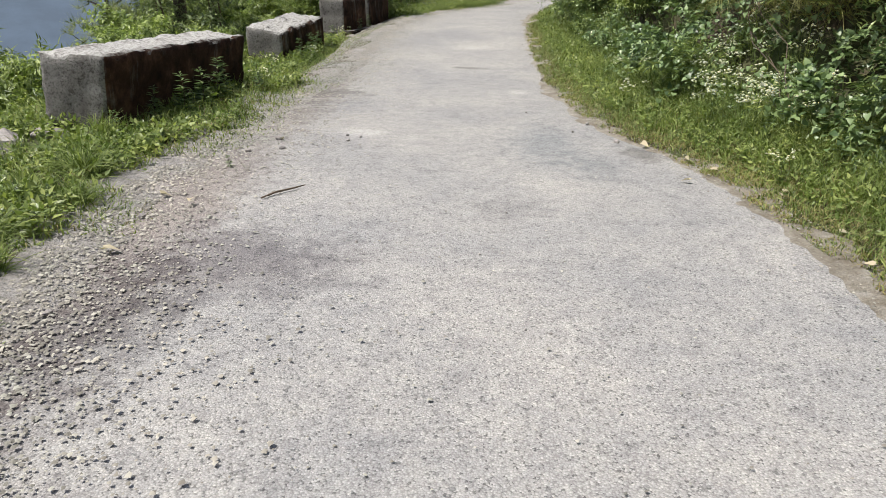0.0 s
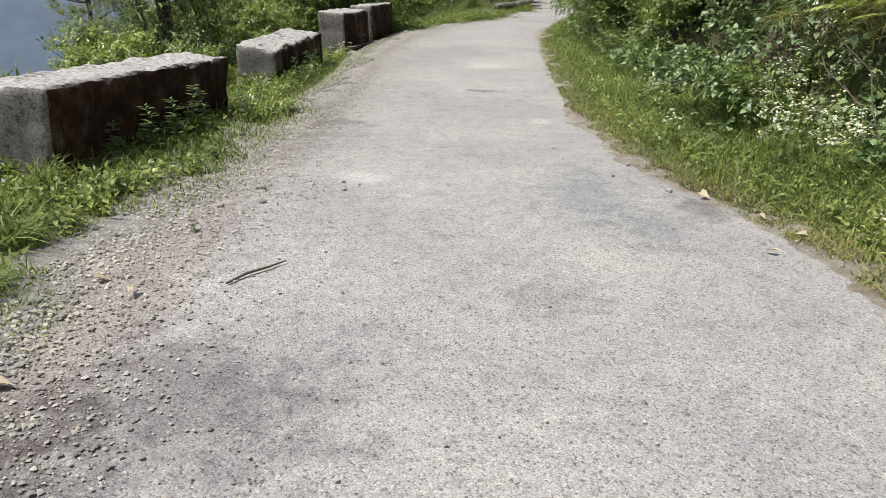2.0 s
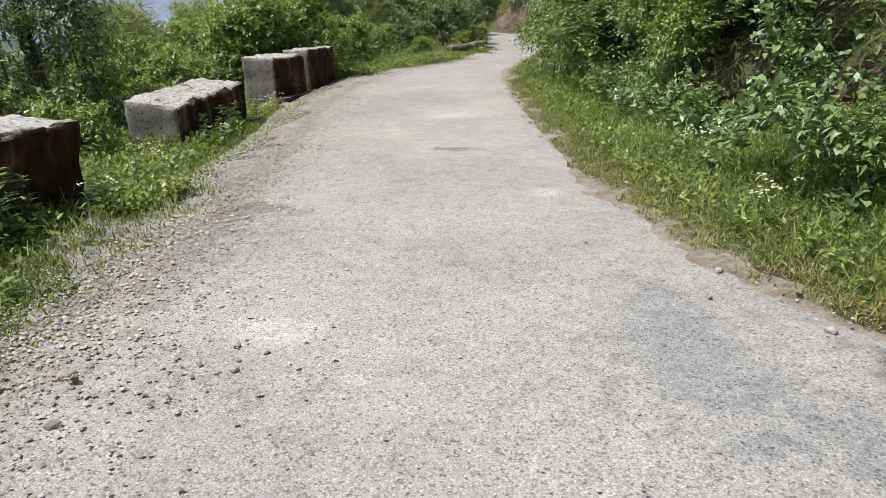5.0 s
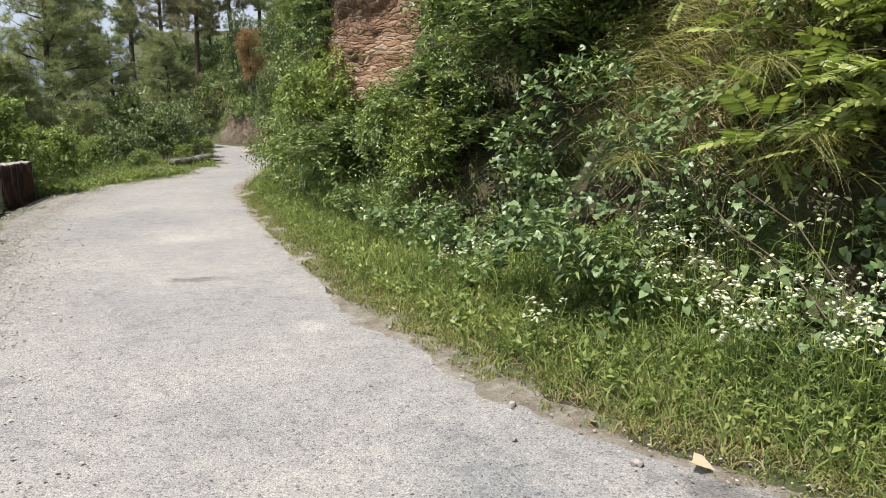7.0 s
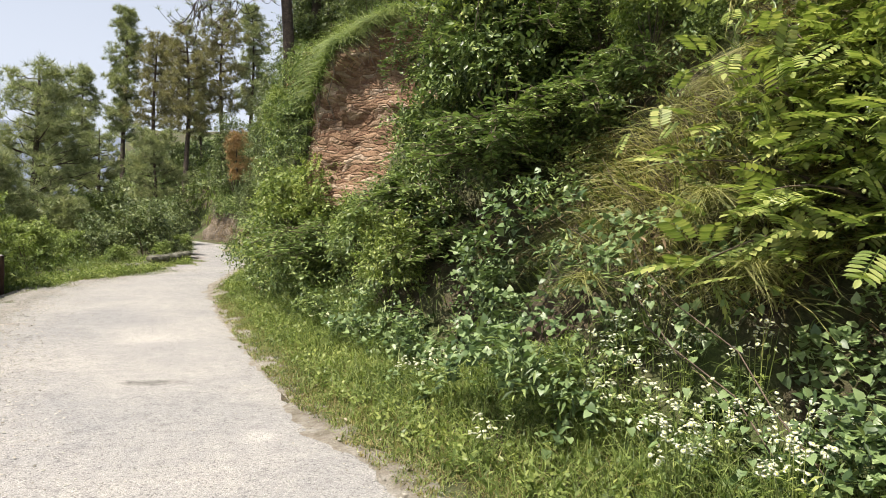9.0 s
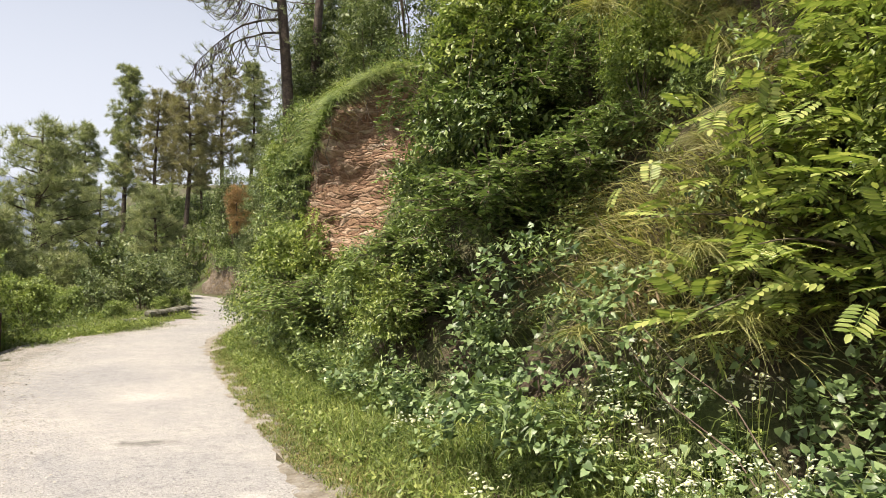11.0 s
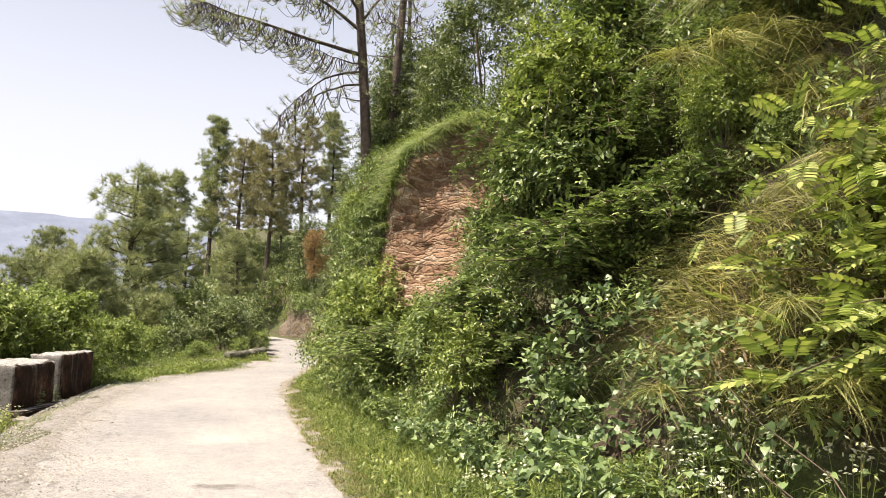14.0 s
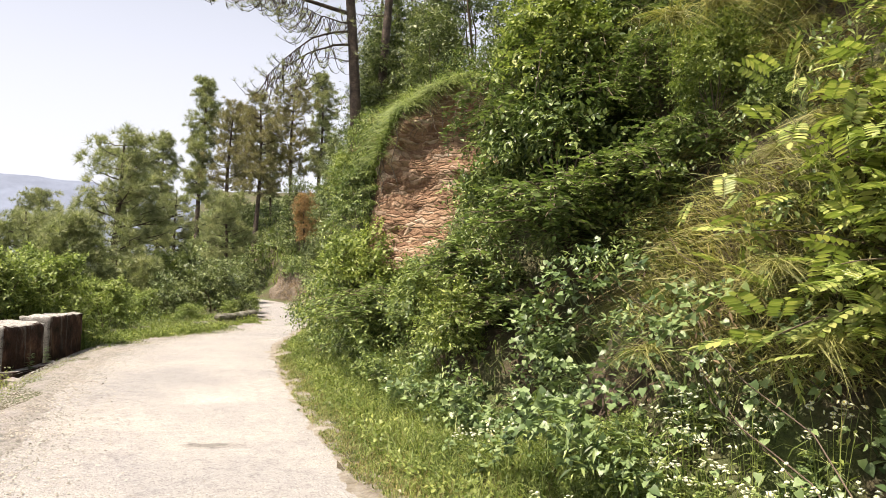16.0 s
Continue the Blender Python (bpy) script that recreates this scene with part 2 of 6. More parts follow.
def ground_material():
    """Earth and litter under the plants, greener away from the road."""
    m, nodes, links, bsdf = material("earth")
    p = place(nodes)
    a = noise_node(nodes, links, 0.9, 6.0, 0.7, p)
    b = noise_node(nodes, links, 22.0, 6.0, 0.75, p)
    c = noise_node(nodes, links, 110.0, 3.0, 0.7, p)
    soil = ramp(nodes, links, b.outputs["Fac"], [(0.3, (0.03, 0.019, 0.012)), (0.5, (0.07, 0.047, 0.031)), (0.7, (0.14, 0.10, 0.07))])
    green = ramp(nodes, links, b.outputs["Fac"], [(0.3, (0.03, 0.045, 0.012)), (0.7, (0.10, 0.13, 0.035))])
    k = ramp(nodes, links, a.outputs["Fac"], [(0.38, (0, 0, 0)), (0.6, (1, 1, 1))])
    col = mixed(nodes, links, k.outputs[0], soil.outputs[0], green.outputs[0])
    tone = ramp(nodes, links, c.outputs["Fac"], [(0.3, (0.7, 0.7, 0.7)), (0.7, (1.2, 1.2, 1.2))])
    links.new(mixed(nodes, links, 1.0, col, tone.outputs[0], "MULTIPLY"), bsdf.inputs["Base Color"])
    bsdf.inputs["Roughness"].default_value = 0.95
    bump(nodes, links, b.outputs["Fac"], bsdf, 0.8, 0.03)
    return m


STAINS = [
    (-2.0, 4.2, 0.5, 2.6, (0.78, 0.72, 0.70)),
    (-1.95, 8.6, 0.42, 2.8, (0.80, 0.75, 0.73)),
    (-1.9, 1.6, 0.6, 1.2, (0.72, 0.68, 0.67)),
    (-1.35, 3.55, 0.75, 0.62, (0.62, 0.60, 0.62)),
    (-1.75, 2.9, 0.5, 0.8, (0.60, 0.58, 0.58)),
    (0.62, 6.4, 0.42, 1.1, (0.80, 0.83, 0.86)),
    (0.95, 5.7, 0.30, 0.6, (0.82, 0.84, 0.86)),
    (-1.1, 6.75, 0.30, 0.22, (1.35, 1.34, 1.32)),
    (-1.75, 8.9, 0.55, 0.35, (0.66, 0.66, 0.67)),
    (1.45, 6.2, 0.25, 0.35, (0.62, 0.61, 0.6)),
    (0.55, 9.3, 0.18, 0.2, (1.3, 1.28, 1.25)),
    (-0.1, 11.2, 0.35, 0.12, (0.55, 0.55, 0.54)),
    (0.0, 13.6, 0.5, 0.5, (1.25, 1.23, 1.2)),
    (0.2, 4.6, 0.35, 0.3, (0.82, 0.82, 0.83)),
]
MAT_ROAD = road_material()
MAT_CONCRETE = concrete_material()
MAT_EARTH = ground_material()
MAT_CLIFF = cliff_material()
MAT_STONE = rough_material("road_stone", [(0.16, 0.15, 0.15), (0.30, 0.27, 0.25), (0.42, 0.40, 0.38)], 9.0, 60.0, 0.004)
MAT_BARK = rough_material("pine_bark", [(0.03, 0.022, 0.017), (0.07, 0.05, 0.038), (0.12, 0.09, 0.07)], 6.0, 28.0, 0.03, 1.0)
MAT_TWIG = rough_material("twig", [(0.07, 0.05, 0.035), (0.16, 0.12, 0.085)], 8.0, 60.0, 0.003)
MAT_SHOULDER = rough_material("stony_shoulder", [(0.22, 0.20, 0.183), (0.32, 0.298, 0.278), (0.39, 0.37, 0.35)], 9.0, 55.0, 0.03, 1.0)
MAT_SAND = rough_material("sandy_edge", [(0.15, 0.125, 0.09), (0.25, 0.22, 0.175), (0.35, 0.325, 0.285)], 7.0, 60.0, 0.02, 1.0)
MAT_DRY = leaf_material("dry_leaf", (0.28, 0.23, 0.17), (0.40, 0.34, 0.26), (0.52, 0.47, 0.38), 0.15, 0.7)


# ---- shaping tools ----
def rng_for(seed):
    return np.random.default_rng(seed)


def mesh_from(name, verts, faces, mat, smooth=False):
    """A mesh from an array of corners and an array of equal-sided faces."""
    verts = np.asarray(verts, dtype=np.float32)
    faces = np.asarray(faces, dtype=np.int32)
    me = bpy.data.meshes.new(name)
    n, k = faces.shape
    me.vertices.add(len(verts))
    me.vertices.foreach_set("co", verts.ravel())
    me.loops.add(n * k)
    me.loops.foreach_set("vertex_index", faces.ravel())
    me.polygons.add(n)
    me.polygons.foreach_set("loop_start", np.arange(0, n * k, k, dtype=np.int32))
    if smooth:
        me.polygons.foreach_set("use_smooth", np.ones(n, dtype=bool))
    me.update(calc_edges=True)
    me.materials.append(mat)
    return me


def join(pieces):
    """Joins (corners, faces) pairs with the same count of sides."""
    out_v, out_f, base = [], [], 0
    for v, f in pieces:
        out_v.append(v)
        out_f.append(np.asarray(f) + base)
        base += len(v)
    return np.concatenate(out_v), np.concatenate(out_f)


def unit(v):
    return v / np.maximum(np.linalg.norm(v, axis=-1, keepdims=True), 1e-9)


def scatter(shape, pos, along, up, size):
    """Sets copies of a small shape (its y along, its z up) at many places, as one joined mesh."""
    tv, tf = shape
    y = unit(along)
    x = unit(np.cross(y, up))
    z = np.cross(x, y)
    size = np.asarray(size).reshape(-1, 1, 1)
    v = pos[:, None, :] + size * (tv[None, :, 0:1] * x[:, None] + tv[None, :, 1:2] * y[:, None] + tv[None, :, 2:3] * z[:, None])
    f = tf[None] + (np.arange(len(pos)) * len(tv))[:, None, None]
    return v.reshape(-1, 3), f.reshape(-1, tf.shape[1])


LEAF = (np.array([(0, 0, 0), (-0.28, 0.38, 0.07), (0, 1, -0.12), (0.28, 0.38, 0.07)], float), np.array([(0, 2, 1), (0, 3, 2)]))
NARROW = (np.array([(0, 0, 0), (-0.12, 0.4, 0.03), (0, 1, -0.15), (0.12, 0.4, 0.03)], float), np.array([(0, 2, 1), (0, 3, 2)]))
HEART = (np.array([(0, 0.06, 0), (-0.40, 0.02, 0.10), (-0.42, 0.38, 0.08), (0, 1, -0.14), (0.42, 0.38, 0.08), (0.40, 0.02, 0.10), (0, 0.42, 0)], float),
         np.array([(0, 6, 1), (1, 6, 2), (2, 6, 3), (3, 6, 4), (4, 6, 5), (5, 6, 0)]))


def tube(points, radii, sides=6):
    """A tapering limb along a line of points."""
    pts = np.asarray(points, float)
    n = len(pts)
    d = unit(np.gradient(pts, axis=0))
    ref = np.where(np.abs(d[:, 2:3]) > 0.9, np.array([[1.0, 0, 0]]), np.array([[0, 0, 1.0]]))
    a = unit(np.cross(d, ref))
    b = np.cross(d, a)
    ang = np.arange(sides) * 2 * math.pi / sides
    r = np.asarray(radii, float).reshape(-1, 1, 1)
    v = pts[:, None] + r * (np.cos(ang)[None, :, None] * a[:, None] + np.sin(ang)[None, :, None] * b[:, None])
    i, j = np.meshgrid(np.arange(n - 1), np.arange(sides), indexing="ij")
    k = (j + 1) % sides
    f = np.stack([i * sides + j, i * sides + k, (i + 1) * sides + k, (i + 1) * sides + j], -1).reshape(-1, 4)
    return v.reshape(-1, 3), f


def part(name, me, parent, label=""):
    ob = new(name, me)
    ob.parent = parent
    return tagged(ob, label) if label else ob


# ---- lie of the land ----
LEFT_EDGE = [(-2.1, -30), (-2.1, -8), (-2.0, 0), (-2.02, 2.7), (-2.35, 5.0), (-2.1, 6.6), (-2.15, 8.2), (-1.9, 10), (-1.8, 12.5), (-1.9, 14.5), (-1.7, 17.5), (-1.35, 19.9), (-0.5, 21.6), (0.6, 23.0), (1.55, 25.0), (2.1, 27.0), (2.45, 30), (2.5, 34), (2.0, 38), (0.2, 42), (-5, 46), (-13, 49)]
RIGHT_EDGE = [(2.3, -30), (2.3, -8), (2.2, 0), (2.05, 3.5), (1.83, 5.7), (1.38, 6.9), (1.18, 8.0), (1.05, 9.4), (1.02, 11), (1.12, 15), (1.26, 17), (1.44, 19.3), (2.0, 21.4), (2.7, 23.8), (3.3, 26.2), (4.0, 29.5), (4.3, 34), (3.9, 39.5), (1.8, 44.6), (-3.6, 49.4), (-12, 52.6)]


def spline(points, n=12):
    """A smooth line through the points."""
    p = np.array(points, float)
    p = np.vstack([2 * p[0] - p[1], p, 2 * p[-1] - p[-2]])
    out = []
    for a, b, c, d in zip(p[:-3], p[1:-2], p[2:-1], p[3:]):
        for t in np.arange(n) / n:
            out.append(0.5 * (2 * b + (c - a) * t + (2 * a - 5 * b + 4 * c - d) * t * t + (3 * b - 3 * c + d - a) * t ** 3))
    out.append(p[-2])
    return np.array(out)


def resample(line, n):
    seg = np.r_[0, np.cumsum(np.linalg.norm(np.diff(line, axis=0), axis=1))]
    s = np.linspace(0, 1, n) ** 1.0 * seg[-1]
    return np.stack([np.interp(s, seg, line[:, k]) for k in range(line.shape[1])], 1)


def rise(y):
    k = np.maximum(0, y - 8)
    return 0.03 * k * k / (k + 3)


LEFT_LINE, RIGHT_LINE = spline(LEFT_EDGE), spline(RIGHT_EDGE)
L_AT, R_AT = resample(LEFT_LINE, 520), resample(RIGHT_LINE, 520)


def nearest(line, x, y):
    """Distance to a line of points, the side (right of it positive) and the nearest place's y."""
    q = np.stack([x, y], -1)
    best = np.full(x.shape, 1e9)
    side = np.zeros(x.shape)
    along = np.zeros(x.shape)
    for a, b in zip(line[:-1], line[1:]):
        d = b - a
        t = np.clip(((q - a) @ d) / (d @ d), 0, 1)
        w = q - (a + t[..., None] * d)
        r = np.hypot(w[..., 0], w[..., 1])
        near = r < best
        best = np.where(near, r, best)
        side = np.where(near, np.sign(d[1] * w[..., 0] - d[0] * w[..., 1]), side)
        along = np.where(near, a[1] + t * d[1], along)
    return best * side, along


BANK_S = [0, 0.7, 1.2, 1.8, 2.4, 3.0, 4.0, 6.0, 12.0, 40.0, 120.0]
BANK_NEAR = [0, 0.05, 0.2, 0.85, 1.75, 2.9, 4.3, 6.3, 10.5, 24.0, 60.0]
SPUR_S = [0, 0.7, 1.15, 1.4, 1.65, 2.05, 2.5, 3.2, 4.2, 6.0, 12.0, 40.0, 120.0]
BANK_SPUR = [0, 0.15, 0.7, 1.5, 3.6, 4.6, 5.05, 5.2, 5.6, 6.7, 10.5, 24.0, 60.0]
BANK_FAR = [0, 0.05, 0.2, 1.0, 1.9, 2.3, 2.9, 3.8, 6.0, 12.0, 20.0]
FALL_S = [0, 0.5, 2.3, 3.2, 5.0, 12.0, 40.0, 150.0]
FALL_Z = [0.0, 0.04, 0.05, -0.25, -1.3, -7.0, -42.0, -145.0]


# place along the bank, half width and depth of each hollow
ALCOVES = [(10.6, 0.8, 0.8), (6.9, 0.8, 0.5)]


def lay(x, y):
    """Height of the ground."""
    x, y = np.asarray(x, float), np.asarray(y, float)
    sr, ar = nearest(RIGHT_COARSE, x, y)
    sl, al = nearest(LEFT_COARSE, x, y)
    # hollows worn back into the foot of the bank
    for hy, wide, deep in ALCOVES:
        sr = sr - deep * np.exp(-((y - hy) / wide) ** 2) * np.clip((sr - 0.9) / 0.4, 0, 1)
    tilt = np.clip((22 - y) / 8, 0, 1) * -0.026
    base_r = rise(np.minimum(ar, 46))
    base_l = rise(np.minimum(al, 46))
    far = np.clip((ar - 22) / 5, 0, 1)
    spur = np.clip((y + 0.5 * x - 18.15) / 0.3, 0, 1)
    up = (1 - far) * ((1 - spur) * np.interp(sr, BANK_S, BANK_NEAR) + spur * np.interp(sr, SPUR_S, BANK_SPUR)) + far * np.interp(sr, BANK_S, BANK_FAR)
    nose = np.clip((x + 6) / 8, 0, 1) ** 1.2
    up = np.where(y > 34, up * (nose + (1 - nose) * np.clip((40 - y) / 6, 0, 1)), up) - np.where((y > 45) & (x < 0), np.clip((y - 45) * 0.25, 0, 30) * np.clip(-x / 6, 0, 1), 0)
    down = np.interp(-sl, FALL_S, FALL_Z)
    sag = np.clip((y - 9.3) / 2.2, 0, 1) * np.clip((22.5 - y) / 3, 0, 1)
    down = down - 0.16 * sag * np.clip((-sl - 0.25) / 0.5, 0, 1)
    z = np.where(sr > 0, base_r + up, np.where(sl < 0, base_l + down, 0.5 * (base_r + base_l)))
    z = z - np.clip(-x - 14, 0, 110) * 1.2 * np.clip((y - 40) / 8, 0, 1)
    return z + tilt * np.clip(x, -2.5, 2.5)


RIGHT_COARSE, LEFT_COARSE = resample(RIGHT_LINE, 90), resample(LEFT_LINE, 90)


def wobble(x, y, z, scale, seed=0.0):
    return np.array([noise.noise((a * scale + seed, b * scale, c * scale)) for a, b, c in zip(np.ravel(x), np.ravel(y), np.ravel(z))]).reshape(np.shape(x))


def axis(fine_a, fine_b, step, far, count):
    g = np.geomspace(step, far, count)
    return np.unique(np.r_[fine_a - g[::-1], np.arange(fine_a, fine_b, step), fine_b + g])


def build_ground():
    gx = axis(-7, 8, 0.16, 2500, 34)
    gy = axis(-3, 36, 0.2, 2500, 34)
    X, Y = np.meshgrid(gx, gy, indexing="ij")
    Z = lay(X, Y)
    sr, _ = nearest(RIGHT_COARSE, X, Y)
    sl, _ = nearest(LEFT_COARSE, X, Y)
    off = np.maximum(sr, -sl)
    rough = np.clip((off - 0.1) / 1.2, 0, 1)
    Z = Z + rough * (0.10 * wobble(X, Y, Z, 0.8) + 0.05 * wobble(X, Y, Z, 2.7, 9.0)) * np.clip(off, 0, 4) ** 0.5
    Z = np.where(off < 0, Z - 0.03 * np.clip(-off / 0.2, 0, 1), Z)
    Z = np.clip(Z, -150, 45)
    ni, nj = X.shape
    i, j = np.meshgrid(np.arange(ni - 1), np.arange(nj - 1), indexing="ij")
    f = np.stack([i * nj + j, (i + 1) * nj + j, (i + 1) * nj + j + 1, i * nj + j + 1], -1).reshape(-1, 4)
    me = mesh_from("ground", np.stack([X, Y, Z], -1).reshape(-1, 3), f, MAT_EARTH, True)
    return tagged(new("ground", me), "earthen hillside and verge with litter and sparse grass", "ground", kind="structure")


def build_road():
    n = 1500
    a, b = resample(LEFT_LINE, n), resample(RIGHT_LINE, n)
    m = 26
    t = np.linspace(0, 1, m)
    s = np.arange(n)
    ja = 0.18 * wobble(a[:, 0], a[:, 1], 0 * s, 1.1) + 0.10 * wobble(a[:, 0], a[:, 1], 0 * s, 3.0) + 0.05 * wobble(a[:, 0], a[:, 1], 0 * s, 9.0)
    jb = 0.16 * wobble(b[:, 0], b[:, 1], 0 * s, 1.3, 4.0) + 0.09 * wobble(b[:, 0], b[:, 1], 0 * s, 3.3) + 0.05 * wobble(b[:, 0], b[:, 1], 0 * s, 9.0)
    across = unit(b - a)
    a2, b2 = a + across * ja[:, None], b + across * jb[:, None]
    p = a2[:, None] * (1 - t[None, :, None]) + b2[:, None] * t[None, :, None]
    X, Y = p[..., 0], p[..., 1]
    tilt = np.clip((22 - Y) / 8, 0, 1) * -0.026 * np.clip(X, -2.5, 2.5)
    Z = rise(np.minimum(Y, 46)) + tilt + 0.012 + 0.012 * wobble(X, Y, 0 * X, 0.9)
    Z[:, 0] -= 0.02
    Z[:, -1] -= 0.02
    i, j = np.meshgrid(np.arange(n - 1), np.arange(m - 1), indexing="ij")
    f = np.stack([i * m + j, i * m + j + 1, (i + 1) * m + j + 1, (i + 1) * m + j], -1).reshape(-1, 4)
    me = mesh_from("road", np.stack([X, Y, Z], -1).reshape(-1, 3), f, MAT_ROAD, True)
    return tagged(new("road", me), "pale dusty worn bitumen hill road with bare stones", "road", kind="structure")


def build_shoulder(name, line, side, width, label, mat):
    """Loose stony dirt between the bitumen and the grass."""
    n, m = 900, 9
    a = resample(line, 1200)[:n]
    d = unit(np.gradient(a, axis=0))
    out = np.stack([d[:, 1], -d[:, 0]], 1) * side
    w = width * np.clip(0.6 + 0.9 * wobble(a[:, 0], a[:, 1], 0 * a[:, 0], 0.9, 3.0) + 0.5 * wobble(a[:, 0], a[:, 1], 0 * a[:, 0], 3.5, 3.0), 0.12, 2)
    t = np.linspace(-1.0, 1, m)
    p = a[:, None] + out[:, None] * (w[:, None] * t[None])[..., None]
    X, Y = p[..., 0], p[..., 1]
    Z = lay(X, Y) + 0.012 + 0.018 * wobble(X, Y, 0 * X, 3.0) + 0.010 * wobble(X, Y, 0 * X, 11.0) - 0.016 * np.clip(-t, 0, 1)[None]
    Z[:, 0] -= 0.03
    Z[:, -1] -= 0.035
    i, j = np.meshgrid(np.arange(n - 1), np.arange(m - 1), indexing="ij")
    f = np.stack([i * m + j, i * m + j + 1, (i + 1) * m + j + 1, (i + 1) * m + j], -1).reshape(-1, 4)
    if side < 0:
        f = f[:, ::-1]
    return tagged(new(name, mesh_from(name, np.stack([X, Y, Z], -1).reshape(-1, 3), f, mat, True)), label, "shoulder", kind="structure")


def height(x, y):
    return float(lay(np.array([float(x)]), np.array([float(y)]))[0])


build_ground()
build_road()
build_shoulder("shoulder_outer", LEFT_LINE, -1, 0.75, "reddish stony dirt shoulder on the valley side", MAT_SHOULDER)
build_shoulder("shoulder_inner", RIGHT_LINE, 1, 0.32, "sandy dirt edge on the hill side", MAT_SAND)


# ---- parapet blocks ----
def parapet_block(near_left, near_right, length_dir, length, top, seed, label, base=None, lean_out=0.0, climb=0.0, roll=0.0):
    """A cast block with chipped edges and a rough, weathered top; the mesh stands on its own foot."""
    a, b = Vector(near_left), Vector(near_right)
    w = (b - a).length
    across = (b - a) / w
    yaw = math.atan2(across.y, across.x)
    along = Vector(length_dir)
    bm = bmesh.new()
    nx, ny, nz = 12, max(10, int(length / 0.06)), 14
    lean = along.dot(across) / along.length
    def at(u, v, h):
        return Vector((u * w + lean * v * length - lean_out * (1 - h), v * length * math.sqrt(max(0.1, 1 - lean * lean)), h * (top + climb * v * length + roll * (0.5 - u) * w)))
    grid = {}
    def vert(i, j, k):
        key = (i, j, k)
        if key not in grid:
            grid[key] = bm.verts.new(at(i / nx, j / ny, k / nz))
        return grid[key]
    for i in range(nx):
        for j in range(ny):
            bm.faces.new([vert(i, j, nz), vert(i + 1, j, nz), vert(i + 1, j + 1, nz), vert(i, j + 1, nz)])
    for k in range(nz):
        for i in range(nx):
            bm.faces.new([vert(i, 0, k), vert(i + 1, 0, k), vert(i + 1, 0, k + 1), vert(i, 0, k + 1)])
            bm.faces.new([vert(i + 1, ny, k), vert(i, ny, k), vert(i, ny, k + 1), vert(i + 1, ny, k + 1)])
        for j in range(ny):
            bm.faces.new([vert(nx, j, k), vert(nx, j + 1, k), vert(nx, j + 1, k + 1), vert(nx, j, k + 1)])
            bm.faces.new([vert(0, j + 1, k), vert(0, j, k), vert(0, j, k + 1), vert(0, j + 1, k + 1)])
    bm.normal_update()
    for (i, j, k), v in grid.items():
        p = v.co + Vector((seed * 7.3, seed * 3.1, 0))
        edge = (i in (0, nx)) + (j in (0, ny)) + (k == nz)
        d = 0.012 * noise.noise(p * 6) + 0.006 * noise.noise(p * 17)
        if k == nz:
            d += 0.03 * noise.noise(p * 4.2) + 0.012 * noise.noise(p * 13) + 0.010 * noise.noise(p * 27)
        if edge >= 2:
            d -= 0.016 + 0.025 * abs(noise.noise(p * 8))
        v.co += v.normal * d
    for f in bm.faces:
        f.smooth = True
    me = bpy.data.meshes.new("parapet_block")
    bm.to_mesh(me)
    bm.free()
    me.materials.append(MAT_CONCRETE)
    ob = new("parapet_block", me)
    z = base if base is not None else height(b.x, b.y) - 0.06
    ob.matrix_world = Matrix.Translation((a.x, a.y, z)) @ Matrix.Rotation(yaw, 4, "Z")
    return tagged(ob, label, "parapet", "parapet blocks along the road edge")


parapet_block((-3.87, 6.35), (-3.27, 6.35), (0.38, 2.8), 2.85, 0.81, 1, "long grey concrete parapet block, black mossy road side with painted shade", 0.02, 0.09, -0.022, 0.08)
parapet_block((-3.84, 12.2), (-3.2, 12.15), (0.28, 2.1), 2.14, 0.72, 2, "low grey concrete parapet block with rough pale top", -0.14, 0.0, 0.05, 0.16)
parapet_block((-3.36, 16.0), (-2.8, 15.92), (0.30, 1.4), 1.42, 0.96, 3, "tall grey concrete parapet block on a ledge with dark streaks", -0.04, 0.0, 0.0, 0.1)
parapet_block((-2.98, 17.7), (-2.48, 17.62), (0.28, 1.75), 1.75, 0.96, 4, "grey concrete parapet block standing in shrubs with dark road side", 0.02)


def footing(x, y, turn):
    bm = bmesh.new()
    bmesh.ops.create_cube(bm, size=1.0)
    for v in bm.verts:
        v.co = Vector((v.co.x * 0.82, v.co.y * 1.55, v.co.z * 0.16))
    bmesh.ops.bevel(bm, geom=bm.edges[:], offset=0.02, segments=2, affect="EDGES")
    bmesh.ops.subdivide_edges(bm, edges=bm.edges[:], cuts=3, use_grid_fill=True)
    for v in bm.verts:
        v.co += Vector((noise.noise(v.co * 5), noise.noise(v.co * 5 + Vector((3, 0, 0))), noise.noise(v.co * 5 + Vector((0, 7, 0))))) * 0.03
    me = bpy.data.meshes.new("concrete_footing")
    bm.to_mesh(me)
    bm.free()
    me.materials.append(MAT_CONCRETE)
    ob = tagged(new("concrete_footing", me), "broken concrete footing slab under a parapet block", "footing")
    ob.matrix_world = Matrix.Translation((x, y, height(x, y) + 0.05)) @ Matrix.Rotation(turn, 4, "Z")


footing(-2.86, 16.55, -0.2)

